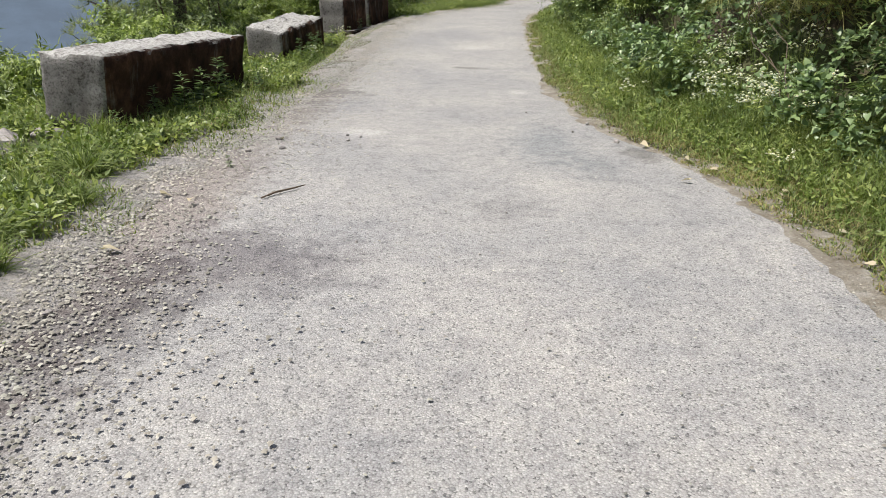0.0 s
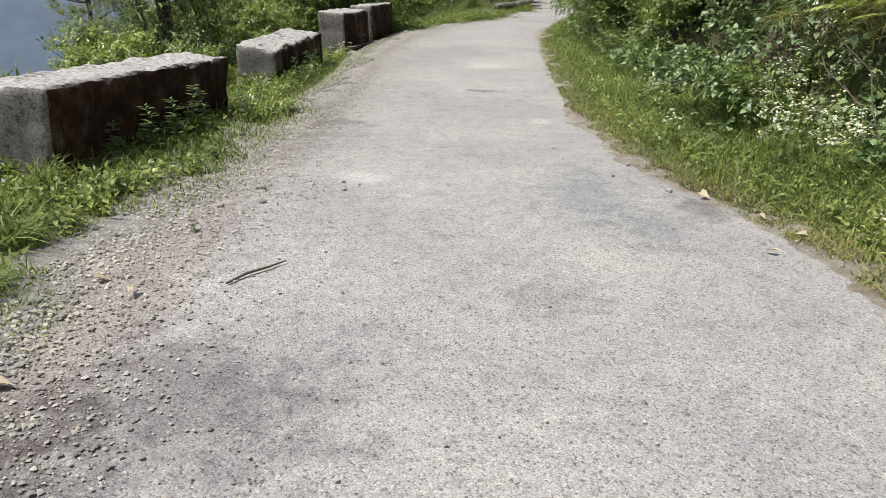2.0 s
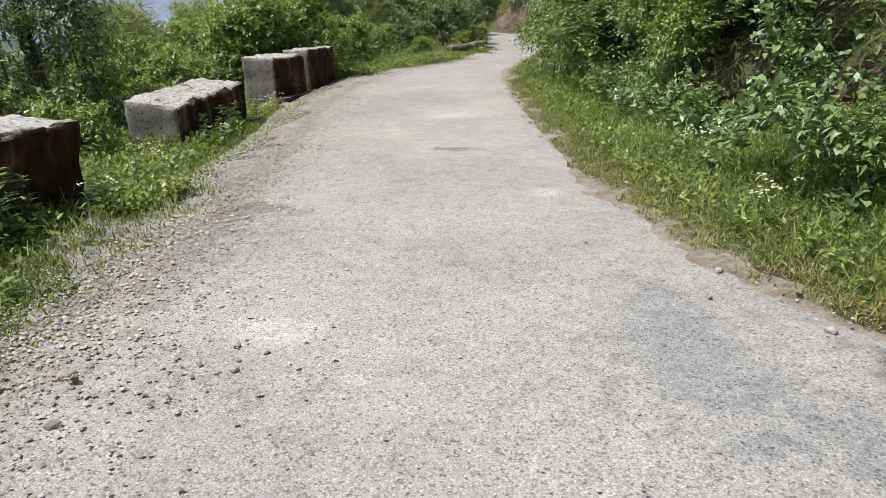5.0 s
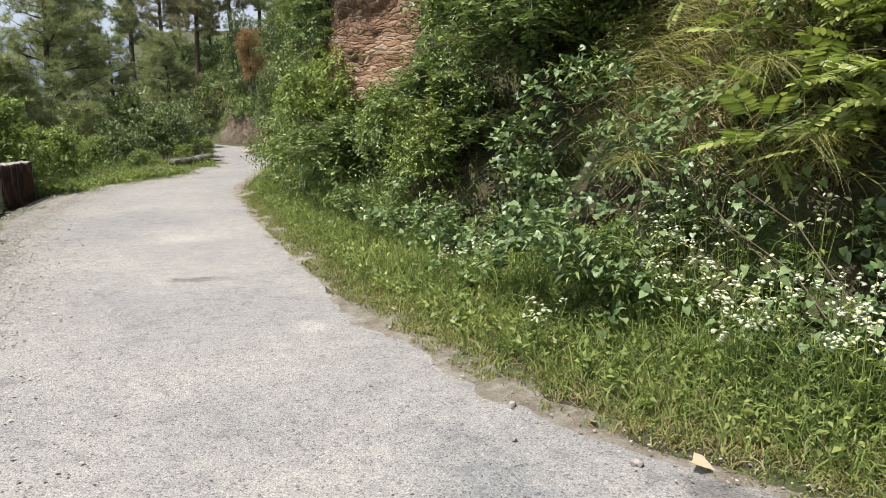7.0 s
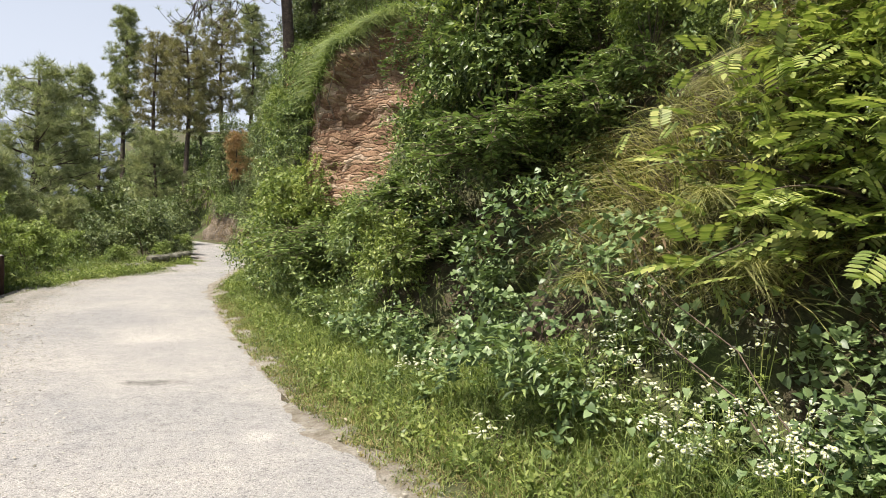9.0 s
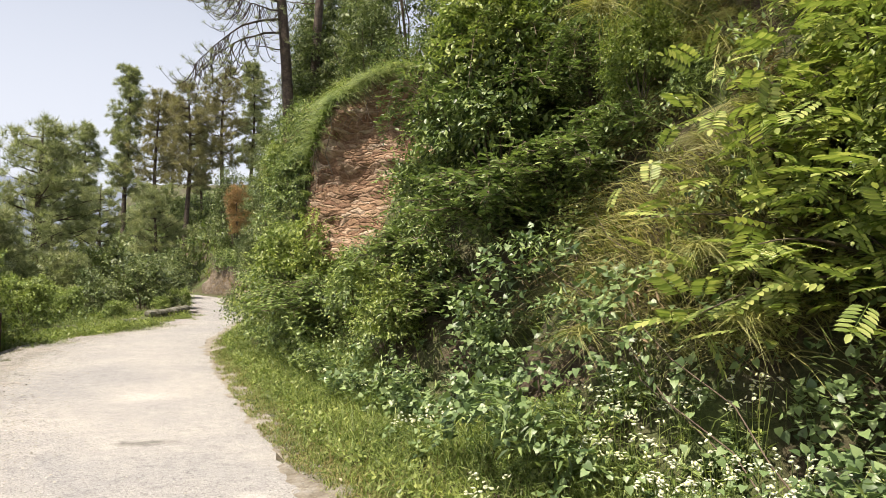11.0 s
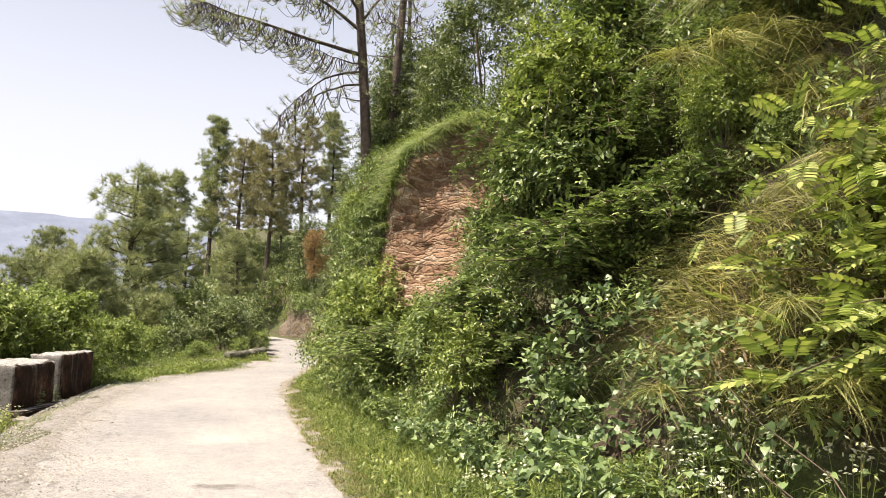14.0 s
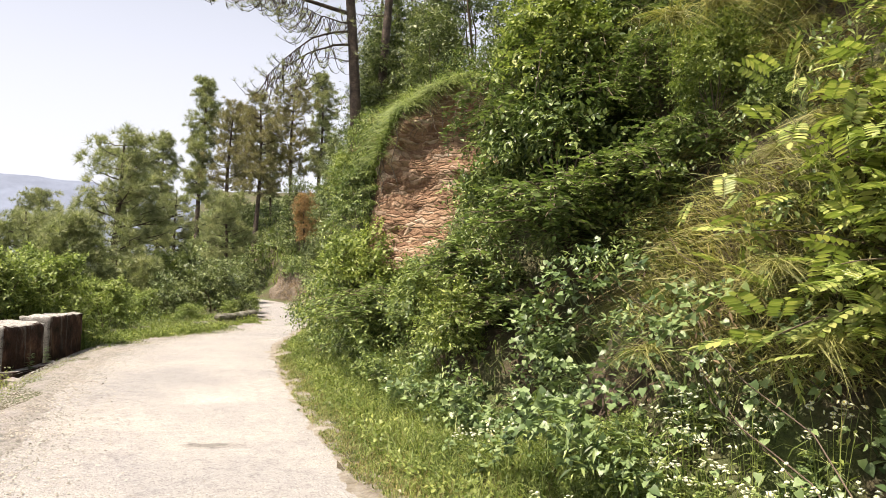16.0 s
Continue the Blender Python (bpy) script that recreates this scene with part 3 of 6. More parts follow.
# ---- foliage materials ----
LEAF_VINE = leaf_material("vine_leaf", (0.055, 0.095, 0.042), (0.16, 0.23, 0.10), (0.28, 0.36, 0.18), 0.22, 0.4)
LEAF_SHRUB = leaf_material("shrub_leaf", (0.04, 0.068, 0.024), (0.145, 0.205, 0.075), (0.33, 0.39, 0.155), 0.22, 0.38)
LEAF_BRIGHT = leaf_material("bright_leaf", (0.085, 0.125, 0.032), (0.215, 0.275, 0.085), (0.38, 0.42, 0.155), 0.34, 0.4)
LEAF_PINNATE = leaf_material("pinnate_leaf", (0.11, 0.155, 0.035), (0.23, 0.29, 0.085), (0.43, 0.45, 0.17), 0.34, 0.4)
LEAF_DARK = leaf_material("dark_leaf", (0.055, 0.08, 0.036), (0.15, 0.19, 0.085), (0.29, 0.335, 0.165), 0.22, 0.4)
LEAF_BROWN = leaf_material("withered_leaf", (0.09, 0.058, 0.036), (0.19, 0.13, 0.085), (0.30, 0.22, 0.15), 0.25, 0.7)
LEAF_SLOPE = leaf_material("slope_leaf", (0.09, 0.128, 0.04), (0.225, 0.285, 0.095), (0.40, 0.465, 0.18), 0.34, 0.4)
LEAF_RUST = leaf_material("rusty_needle", (0.20, 0.12, 0.06), (0.36, 0.22, 0.125), (0.50, 0.34, 0.21), 0.3, 0.7)
LEAF_ARCH = leaf_material("glossy_leaf", (0.05, 0.08, 0.028), (0.15, 0.21, 0.075), (0.34, 0.41, 0.17), 0.26, 0.33)
GRASS = leaf_material("grass_blade", (0.07, 0.105, 0.026), (0.19, 0.25, 0.075), (0.34, 0.385, 0.145), 0.36, 0.5)
GRASS_DRY = leaf_material("dry_grass_blade", (0.14, 0.11, 0.045), (0.26, 0.22, 0.10), (0.38, 0.33, 0.18), 0.3, 0.65)
GRASS_LONG = leaf_material("long_grass_blade", (0.12, 0.125, 0.04), (0.25, 0.25, 0.09), (0.38, 0.36, 0.16), 0.36, 0.5)
NEEDLE = leaf_material("pine_needle", (0.13, 0.155, 0.085), (0.30, 0.325, 0.195), (0.48, 0.495, 0.32), 0.36, 0.5)
NEEDLE_DRY = leaf_material("thin_pine_needle", (0.14, 0.13, 0.075), (0.26, 0.235, 0.14), (0.40, 0.36, 0.23), 0.35, 0.6)
PETAL = leaf_material("white_petal", (0.62, 0.62, 0.55), (0.78, 0.78, 0.72), (0.85, 0.85, 0.82), 0.3, 0.6)
EYE_YELLOW = leaf_material("yellow_floret", (0.5, 0.42, 0.10), (0.62, 0.55, 0.16), (0.7, 0.62, 0.25), 0.1, 0.7)

UP = np.array([0.0, 0.0, 1.0])


def sprigs(rng, pos, out, length, leaves, shape, size, droop=0.3, spread=0.6):
    """Leafy twigs from many places: the leaves stand alternately along each twig."""
    n = len(pos)
    d = unit(out + rng.normal(0, spread, (n, 3)))
    side = unit(np.cross(d, rng.normal(0, 1, (n, 3))))
    length = np.broadcast_to(length, (n,))
    all_p, all_a, all_u, all_s = [], [], [], []
    for k in range(leaves):
        t = (k + 0.6) / leaves
        p = pos + d * (length * t)[:, None] - UP * (droop * length * t * t)[:, None]
        sgn = 1 if k % 2 else -1
        a = sgn * side + 0.55 * d - 0.35 * UP + rng.normal(0, 0.35, (n, 3))
        if k == leaves - 1:
            a = d + rng.normal(0, 0.2, (n, 3))
        all_p.append(p)
        all_a.append(a)
        all_u.append(0.5 * unit(out) + UP + rng.normal(0, 0.4, (n, 3)))
        all_s.append(size * (0.65 + 0.7 * rng.random(n)) * (1.0 - 0.35 * t))
    return scatter(shape, np.concatenate(all_p), np.concatenate(all_a), np.concatenate(all_u), np.concatenate(all_s))


def blades(rng, pos, out, length, width, bend=0.6, segs=3):
    """Grass blades that curve over, each a strip of quads."""
    n = len(pos)
    length = np.broadcast_to(length, (n,))
    az = rng.random(n) * 2 * math.pi
    lean = np.stack([np.cos(az), np.sin(az), 0 * az], 1)
    d0 = unit(out + rng.normal(0, 0.25, (n, 3)))
    w = np.cross(d0, lean)
    w = unit(w) * (width * (0.6 + 0.8 * rng.random(n)))[:, None]
    rows = []
    bend = bend * (0.4 + 1.2 * rng.random(n))
    for k in range(segs + 1):
        t = k / segs
        c = pos + d0 * (length * t * (1 - 0.25 * t * bend))[:, None] + lean * (length * bend * t * t * 0.8)[:, None] - UP * (length * bend * 0.55 * t ** 3)[:, None]
        f = (1 - t) ** 0.7 if k < segs else 0.06
        rows.append(np.stack([c - w * f, c + w * f], 1))
    v = np.concatenate(rows, 1)
    m = 2 * (segs + 1)
    face = np.array([(2 * k, 2 * k + 1, 2 * k + 3, 2 * k + 2) for k in range(segs)])
    f = face[None] + (np.arange(n) * m)[:, None, None]
    return v.reshape(-1, 3), f.reshape(-1, 4)


def bank_points(rng, n, y0, y1, s0, s1):
    """Places on the bank, even over its slope, with their way out of the ground."""
    y = y0 + (y1 - y0) * rng.random(n)
    edge = np.interp(y, RIGHT_COARSE[:70, 1], RIGHT_COARSE[:70, 0])
    s = s0 + (s1 - s0) * rng.random(n)
    x = edge + s
    z = lay(x, y)
    gx = (lay(x + 0.15, y) - z) / 0.15
    gy = (lay(x, y + 0.15) - z) / 0.15
    steep = np.sqrt(1 + gx ** 2 + gy ** 2)
    keep = rng.random(n) < steep / 2.6
    out = unit(np.stack([-gx, -gy, np.ones(n)], 1))
    p = np.stack([x, y, z], 1)
    return p[keep], out[keep], s[keep]


def field(p, scale, seed):
    return wobble(p[:, 0], p[:, 1], p[:, 2], scale, seed)


def stuff(name, pieces, mat, label, category):
    v, f = join(pieces)
    return tagged(new(name, mesh_from(name, v, f, mat)), label, category, kind="stuff")


def grow_bank():
    rng = rng_for(11)
    p, out, s = bank_points(rng, 30000, 3.0, 21.0, 0.85, 6.0)
    rel = p[:, 2] - rise(p[:, 1])
    clump = field(p, 1.1, 3.0)
    fine = field(p, 3.0, 7.0)
    push = np.clip(0.18 + 0.95 * clump + 0.25 * fine, -0.08, 0.75)
    tuss = ((p[:, 1] - 8.0) / 1.5) ** 2 + ((rel - 1.75) / 0.75) ** 2 < 1 + 0.6 * fine
    line = p[:, 1] + 0.5 * p[:, 0]
    bare = (p[:, 0] > 2.6) & (line > 16.4) & (line < 18.45) & (rel > 1.7)
    hollow = (clump + 0.4 * fine) < -0.20
    hollow |= (rel > 3.1 + 0.5 * fine) & (p[:, 1] < 11.0) & (rng.random(len(p)) < 0.72)
    hollow |= ((p[:, 1] - 10.5) / 1.0) ** 2 + ((rel - 1.6) / 0.75) ** 2 < (1 + 0.5 * fine) * (rng.random(len(p)) < 0.85)
    hollow &= ~((p[:, 1] < 7.2) & (rel < 0.75) & (rng.random(len(p)) < 0.85))
    hollow |= ((p[:, 1] - 6.9) / 0.8) ** 2 + ((rel - 1.35) / 0.6) ** 2 < (1 + 0.5 * fine) * (rng.random(len(p)) < 0.75)
    ok = ~bare & ~hollow & ((~tuss) | (rng.random(len(p)) < 0.45))
    kind = field(p, 0.7, 21.0) + 0.25 * rng.normal(0, 1, len(p))
    low = (rel < 1.5 + 0.5 * fine) & (p[:, 1] < 12.5)
    hearts = ok & low & (kind > -0.35)
    small = ok & ~hearts & (kind > -0.05)
    dark = ok & ~hearts & ~small
    q = p + out * push[:, None]
    o = unit(out + 0.5 * UP)
    stuff("vine_cover", [sprigs(rng, q[hearts], o[hearts], 0.26, 6, HEART, 0.072, 0.5)], LEAF_VINE, "dense heart-leaved green vines over the bank", "vine")
    stuff("bank_scrub", [sprigs(rng, q[small], o[small], 0.34, 9, LEAF, 0.075, 0.3)], LEAF_SHRUB, "mixed small-leaved green scrub over the bank", "scrub")
    stuff("dark_scrub", [sprigs(rng, q[dark], o[dark], 0.36, 9, NARROW, 0.11, 0.5)], LEAF_SHRUB, "narrow-leaved dark green scrub over the bank", "scrub")
    # withered stalks and leaves between the green
    dry = ok & (rng.random(len(p)) < 0.16) & (rel > 0.8)
    stuff("withered_growth", [sprigs(rng, q[dry] - out[dry] * 0.08, o[dry], 0.3, 7, NARROW, 0.09, 0.9)], LEAF_BROWN, "brown withered leaves among the scrub", "scrub")
    # drooping long grass
    g, go, gs = bank_points(rng, 30000, 6.2, 10.2, 1.4, 4.5)
    grel = g[:, 2] - rise(g[:, 1])
    gf = field(g, 3.0, 7.0)
    t = ((g[:, 1] - 8.0) / 1.6) ** 2 + ((grel - 1.8) / 0.8) ** 2 < 1 + 0.6 * gf
    g, go = g[t], go[t]
    half = rng.random(len(g)) < 0.68
    stuff("long_grass", [blades(rng, g[half] + go[half] * 0.06, unit(go[half] + 0.5 * UP), 0.18 + 0.3 * rng.random(half.sum()), 0.006, 1.0, 4)], GRASS_LONG, "long yellow-green grass drooping down the bank", "grass")
    stuff("dry_long_grass", [blades(rng, g[~half], unit(go[~half] + 0.3 * UP), 0.18 + 0.28 * rng.random((~half).sum()), 0.0055, 1.3, 4)], GRASS_DRY, "dry straw-coloured grass hanging on the bank", "grass")
    # sparse grass all over the bank
    h, ho, hs = bank_points(rng, 9000, 3.0, 20.0, 0.9, 6.0)
    stuff("bank_grass", [blades(rng, h, unit(ho + UP), 0.3 + 0.35 * rng.random(len(h)), 0.005, 0.9, 3)], GRASS, "loose green grass among the scrub", "grass")
    # crest and far bank
    f, fo, fs = bank_points(rng, 16000, 8.0, 36.0, 4.5, 18.0)
    far = (f[:, 1] > 19.5) | (fs > 5.6)
    f, fo = f[far], fo[far]
    k = field(f, 0.5, 2.0)
    b = k > -0.05
    push = np.clip(0.3 + 0.9 * field(f, 0.6, 5.0), 0, 0.9)
    f = f + fo * push[:, None]
    stuff("far_scrub", [sprigs(rng, f[b], unit(fo[b] + UP), 0.5, 9, LEAF, 0.13, 0.3)], LEAF_SHRUB, "green scrub on the far hillside", "scrub")
    stuff("far_dark_scrub", [sprigs(rng, f[~b], unit(fo[~b] + UP), 0.5, 9, LEAF, 0.13, 0.3)], LEAF_DARK, "dark green scrub on the far hillside", "scrub")
    c, co, cs = bank_points(rng, 9000, 20.5, 36.0, 1.2, 5.0)
    brown = (c[:, 1] > 29.5) & (c[:, 2] < 5.5)
    c, co = c[~brown], co[~brown]
    c = c + co * np.clip(0.2 + 0.7 * field(c, 0.8, 5.0), 0, 0.7)[:, None]
    stuff("roadside_scrub", [sprigs(rng, c, unit(co + UP), 0.42, 9, LEAF, 0.11, 0.3)], LEAF_SHRUB, "green scrub at the foot of the far bank", "scrub")


def verge_points(rng, n, line, side, y0, y1, s0, s1):
    y = y0 + (y1 - y0) * rng.random(n)
    c = line[:72]
    x = np.interp(y, c[:, 1], c[:, 0]) + side * (s0 + (s1 - s0) * rng.random(n))
    return np.stack([x, y, lay(x, y)], 1)


def grow_verges():
    rng = rng_for(23)
    # right strip
    p = verge_points(rng, 60000, RIGHT_COARSE, 1, 2.0, 27.0, 0.0, 1.5)
    s = p[:, 0] - np.interp(p[:, 1], RIGHT_COARSE[:70, 1], RIGHT_COARSE[:70, 0])
    thick = 1.2 * field(p, 2.2, 31.0) + 0.5 * field(p, 6.0, 2.0) + 0.9 * np.clip(s - 0.10, -0.5, 0.6)
    p, s = p[thick > -0.12], s[thick > -0.12]
    tall = np.clip(0.06 + 0.30 * s, 0.04, 0.40) * (0.5 + 0.9 * rng.random(len(p)))
    dry = rng.random(len(p)) < np.clip(0.62 - 0.9 * s, 0.08, 0.65)
    up = np.tile(UP, (len(p), 1))
    stuff("verge_grass", [blades(rng, p[~dry], up[~dry], tall[~dry], 0.0042, 0.7, 3)], GRASS, "green grass strip along the hill side of the road", "grass")
    stuff("dry_verge_grass", [blades(rng, p[dry], up[dry], tall[dry] * 0.8, 0.004, 0.9, 3)], GRASS_DRY, "dry grass at the road edge", "grass")
    e = verge_points(rng, 80000, RIGHT_COARSE, 1, 2.0, 18.0, -0.04, 0.7)
    es = e[:, 0] - np.interp(e[:, 1], RIGHT_COARSE[:70, 1], RIGHT_COARSE[:70, 0])
    lot = 0.6 * field(e, 2.6, 61.0) + 0.6 * field(e, 8.0, 3.0) + 1.3 * np.clip(es - 0.08, -0.4, 0.5) + 0.15 * rng.normal(0, 1, len(e)) > 0.0
    e = e[lot]
    pale = rng.random(len(e)) < 0.5
    lo = 0.025 + 0.06 * rng.random(len(e))
    ups = np.tile(UP, (len(e), 1))
    stuff("edge_turf", [blades(rng, e[~pale] + UP * 0.01, ups[~pale], lo[~pale], 0.0035, 0.9, 2)], GRASS, "short green turf creeping onto the road edge", "grass")
    stuff("edge_dry_turf", [blades(rng, e[pale] + UP * 0.01, ups[pale], lo[pale], 0.0035, 1.2, 2)], GRASS_DRY, "short dry turf creeping onto the road edge", "grass")
    w = verge_points(rng, 3600, RIGHT_COARSE, 1, 3.0, 26.0, 0.3, 1.5)
    stuff("verge_weeds", [sprigs(rng, w, np.tile(UP, (len(w), 1)), 0.18, 7, LEAF, 0.06, 0.1, 0.35)], LEAF_BRIGHT, "low green weeds in the roadside grass", "weed")
    # left strip, in patches between bare shoulder
    p = verge_points(rng, 82000, LEFT_COARSE, -1, 1.0, 27.5, -0.22, 2.6)
    s = np.interp(p[:, 1], LEFT_COARSE[:70, 1], LEFT_COARSE[:70, 0]) - p[:, 0]
    block = ((p[:, 0] > -3.98 + 0.1 * (p[:, 1] - 6.35)) & (p[:, 0] < -3.32 + 0.1 * (p[:, 1] - 6.35)) & (p[:, 1] > 6.3) & (p[:, 1] < 9.1))
    thick = field(p, 1.1, 44.0) + 0.35 * field(p, 4.0, 4.0) + 1.1 * np.clip(s - 0.14, -0.6, 0.5) + 0.95 * ((p[:, 1] > 6.2) & (p[:, 1] < 10.0)) * np.clip((s + 0.16) / 0.15, 0, 1) - 0.9 * ((p[:, 1] > 10.0) & (p[:, 1] < 20)) * np.clip((0.62 - s) / 0.3, 0, 1)
    keep = (thick > -0.02) & ~block
    p, s = p[keep], s[keep]
    tall = np.clip(0.06 + 0.20 * s, 0.05, 0.30) * (0.5 + 0.9 * rng.random(len(p)))
    front = (p[:, 0] < -3.1) & (p[:, 1] > 5.5) & (p[:, 1] < 6.5)
    tall = np.where(front, tall * 0.35, tall)
    tall = np.where((p[:, 1] > 9.5) & (p[:, 1] < 20) & (p[:, 0] > -4.2), tall * 0.6, tall)
    dry = rng.random(len(p)) < 0.12
    up = np.tile(UP, (len(p), 1))
    stuff("outer_verge_grass", [blades(rng, p[~dry], up[~dry], tall[~dry], 0.0045, 0.7, 3)], GRASS, "green grass around the parapet blocks", "grass")
    stuff("outer_dry_grass", [blades(rng, p[dry], up[dry], tall[dry], 0.004, 0.9, 3)], GRASS_DRY, "dry grass around the parapet blocks", "grass")
    w = verge_points(rng, 9500, LEFT_COARSE, -1, 2.0, 27.0, 0.3, 2.4)
    k = (field(w, 1.1, 44.0) > -0.05) & ~((w[:, 1] > 9.6) & (w[:, 1] < 20) & (w[:, 0] > -2.75))
    w = w[k]
    stuff("outer_verge_weeds", [sprigs(rng, w, np.tile(UP, (len(w), 1)), 0.20, 7, LEAF, 0.075, 0.1, 0.4)], LEAF_BRIGHT, "low green weeds beside the parapet blocks", "weed")
    # slope beyond the blocks
    p = verge_points(rng, 9000, LEFT_COARSE, -1, 0.0, 34.0, 2.2, 9.0)
    k = field(p, 0.6, 12.0) > 0.0
    stuff("slope_scrub", [sprigs(rng, p[k], np.tile(UP, (k.sum(), 1)), 0.55, 9, LEAF, 0.10, 0.2)], LEAF_SHRUB, "green scrub on the slope below the road", "scrub")
    stuff("slope_bright_scrub", [sprigs(rng, p[~k], np.tile(UP, ((~k).sum(), 1)), 0.5, 9, NARROW, 0.12, 0.3)], LEAF_BRIGHT, "light green scrub on the slope below the road", "scrub")


# ---- shrubs and trees ----
def shrub_thing(kind, seed, tall, wide, twigs, leaves, shape, size, mat, label, category="shrub", group="", twig=0.35, lift=0.25):
    """A shrub at the origin: forking stems, and a crown of leafy twigs with an uneven outline."""
    rng = rng_for(seed)
    root = tagged(new(kind), label, category, group)
    n = max(8, twigs // 22)
    az = rng.random(n) * 2 * math.pi
    el = rng.random(n) ** 0.6
    lobes = np.stack([np.cos(az) * wide * (1 - 0.5 * el) * (0.5 + 0.5 * rng.random(n)), np.sin(az) * wide * (1 - 0.5 * el) * (0.5 + 0.5 * rng.random(n)),
                      tall * (lift + (1 - lift) * el * (0.75 + 0.25 * rng.random(n)))], 1)
    for k in range(min(n, 8)):
        a = np.array([0.06 * math.cos(az[k]), 0.06 * math.sin(az[k]), -0.05])
        b = lobes[k]
        m = a * 0.5 + b * 0.5 + np.array([0, 0, 0.15 * tall]) * rng.random() + rng.normal(0, 0.07 * tall, 3)
        r = 0.006 + 0.005 * tall
        v, f = tube([a, a * 0.7 + m * 0.3, m, m * 0.4 + b * 0.6, b], [r, r * 0.85, r * 0.65, r * 0.45, r * 0.2], 5)
        part("stem", mesh_from("stem", v, f, MAT_TWIG, True), root)
    which = rng.integers(0, n, twigs)
    d = unit(rng.normal(0, 1, (twigs, 3)) * np.array([1, 1, 0.8]) + np.array([0, 0, 0.35]))
    r = (0.10 + 0.24 * rng.random(n))[which] * min(wide, tall)
    p = lobes[which] + d * (r * rng.random(twigs) ** 0.5)[:, None]
    p[:, 2] = np.maximum(p[:, 2], 0.05)
    v, f = sprigs(rng, p, unit(d + 0.5 * UP), twig * (0.7 + 0.6 * rng.random(twigs)), leaves, shape, size, 0.35, 0.4)
    part("crown", mesh_from("crown", v, f, mat), root)
    return root


def pinnate_leaf(pairs=7):
    """One feather-like leaf, its y along: leaflets in pairs on a thin stalk."""
    pos, al = [], []
    for k in range(pairs):
        t = 0.12 + 0.88 * (k + 0.5) / pairs
        for sgn in (-1, 1):
            pos.append((sgn * 0.01, t, -0.18 * t * t))
            al.append((sgn * 1.0, 0.45, -0.15))
    pos.append((0, 1.0, -0.18))
    al.append((0, 1, -0.3))
    pos, al = np.array(pos, float), np.array(al, float)
    lf = (np.array([(0, 0, 0), (-0.21, 0.3, 0.05), (-0.19, 0.72, 0.04), (0, 1, -0.06), (0.19, 0.72, 0.04), (0.21, 0.3, 0.05)], float),
          np.array([(0, 3, 2), (0, 2, 1), (0, 4, 3), (0, 5, 4)]))
    v, f = scatter(lf, pos, al, np.tile(UP, (len(pos), 1)), 0.27 * (0.8 + 0.35 * np.sin(np.linspace(0.3, 2.6, len(pos)))))
    stalk = np.array([(-0.008, 0, 0), (0.008, 0, 0), (0.004, 1.0, -0.18), (-0.004, 1.0, -0.18)], float)
    return join([(v, f), (stalk, np.array([(0, 1, 2), (0, 2, 3)]))])


def pinnate_shrub(kind, seed, branches, per_branch, size, label):
    """A leaning shrub whose branches carry feather-like leaves; branches are (end point, thickness)."""
    rng = rng_for(seed)
    root = tagged(new(kind), label, "shrub")
    leaf = pinnate_leaf()
    leaf_mesh = mesh_from("leaf", leaf[0], leaf[1], LEAF_PINNATE)
    for end, thick in branches:
        end = np.array(end, float)
        mid = end * 0.5 + np.array([0, 0, 0.22 * np.linalg.norm(end)])
        t = np.linspace(0, 1, 9)[:, None]
        line = (1 - t) ** 2 * np.zeros(3) + 2 * t * (1 - t) * mid + t * t * end
        v, f = tube(line, np.linspace(thick, thick * 0.2, 9), 6)
        br = part("branch", mesh_from("branch", v, f, MAT_TWIG, True), root)
        k = rng.integers(2, 9, per_branch)
        p = line[k] + rng.normal(0, 0.14, (per_branch, 3))
        d = unit(unit(end)[None] * 0.25 + rng.normal(0, 0.8, (per_branch, 3)) + np.array([-0.2, -0.15, 0.05]))
        d[:, 2] = d[:, 2] * 0.6
        for q, way in zip(p, d):
            y = Vector(way)
            x = y.cross(Vector((rng.normal(0, 0.3), rng.normal(0, 0.3), 1))).normalized()
            z = x.cross(y)
            k = size * (0.7 + 0.6 * rng.random())
            one = part("leaf", leaf_mesh, br)
            one.matrix_local = Matrix(((x.x, y.x, z.x, q[0]), (x.y, y.y, z.y, q[1]), (x.z, y.z, z.z, q[2]), (0, 0, 0, 1))) @ Matrix.Diagonal((k, k, k, 1))
    return root


def tuft_shape(n, width, seed):
    rng = rng_for(seed)
    d = unit(rng.normal(0, 1, (n, 3)) * np.array([1, 0.7, 1]) + np.array([0, 0.9, 0]))
    w = unit(np.cross(d, rng.normal(0, 1, (n, 3)))) * width
    v = np.stack([-w, w, d * (0.75 + 0.3 * rng.random((n, 1))) - np.array([0, 0, 0.1])], 1)
    return v.reshape(-1, 3), np.arange(3 * n).reshape(-1, 3)


TUFT_NEAR = tuft_shape(26, 0.018, 5)
TUFT_FAR = tuft_shape(24, 0.032, 6)


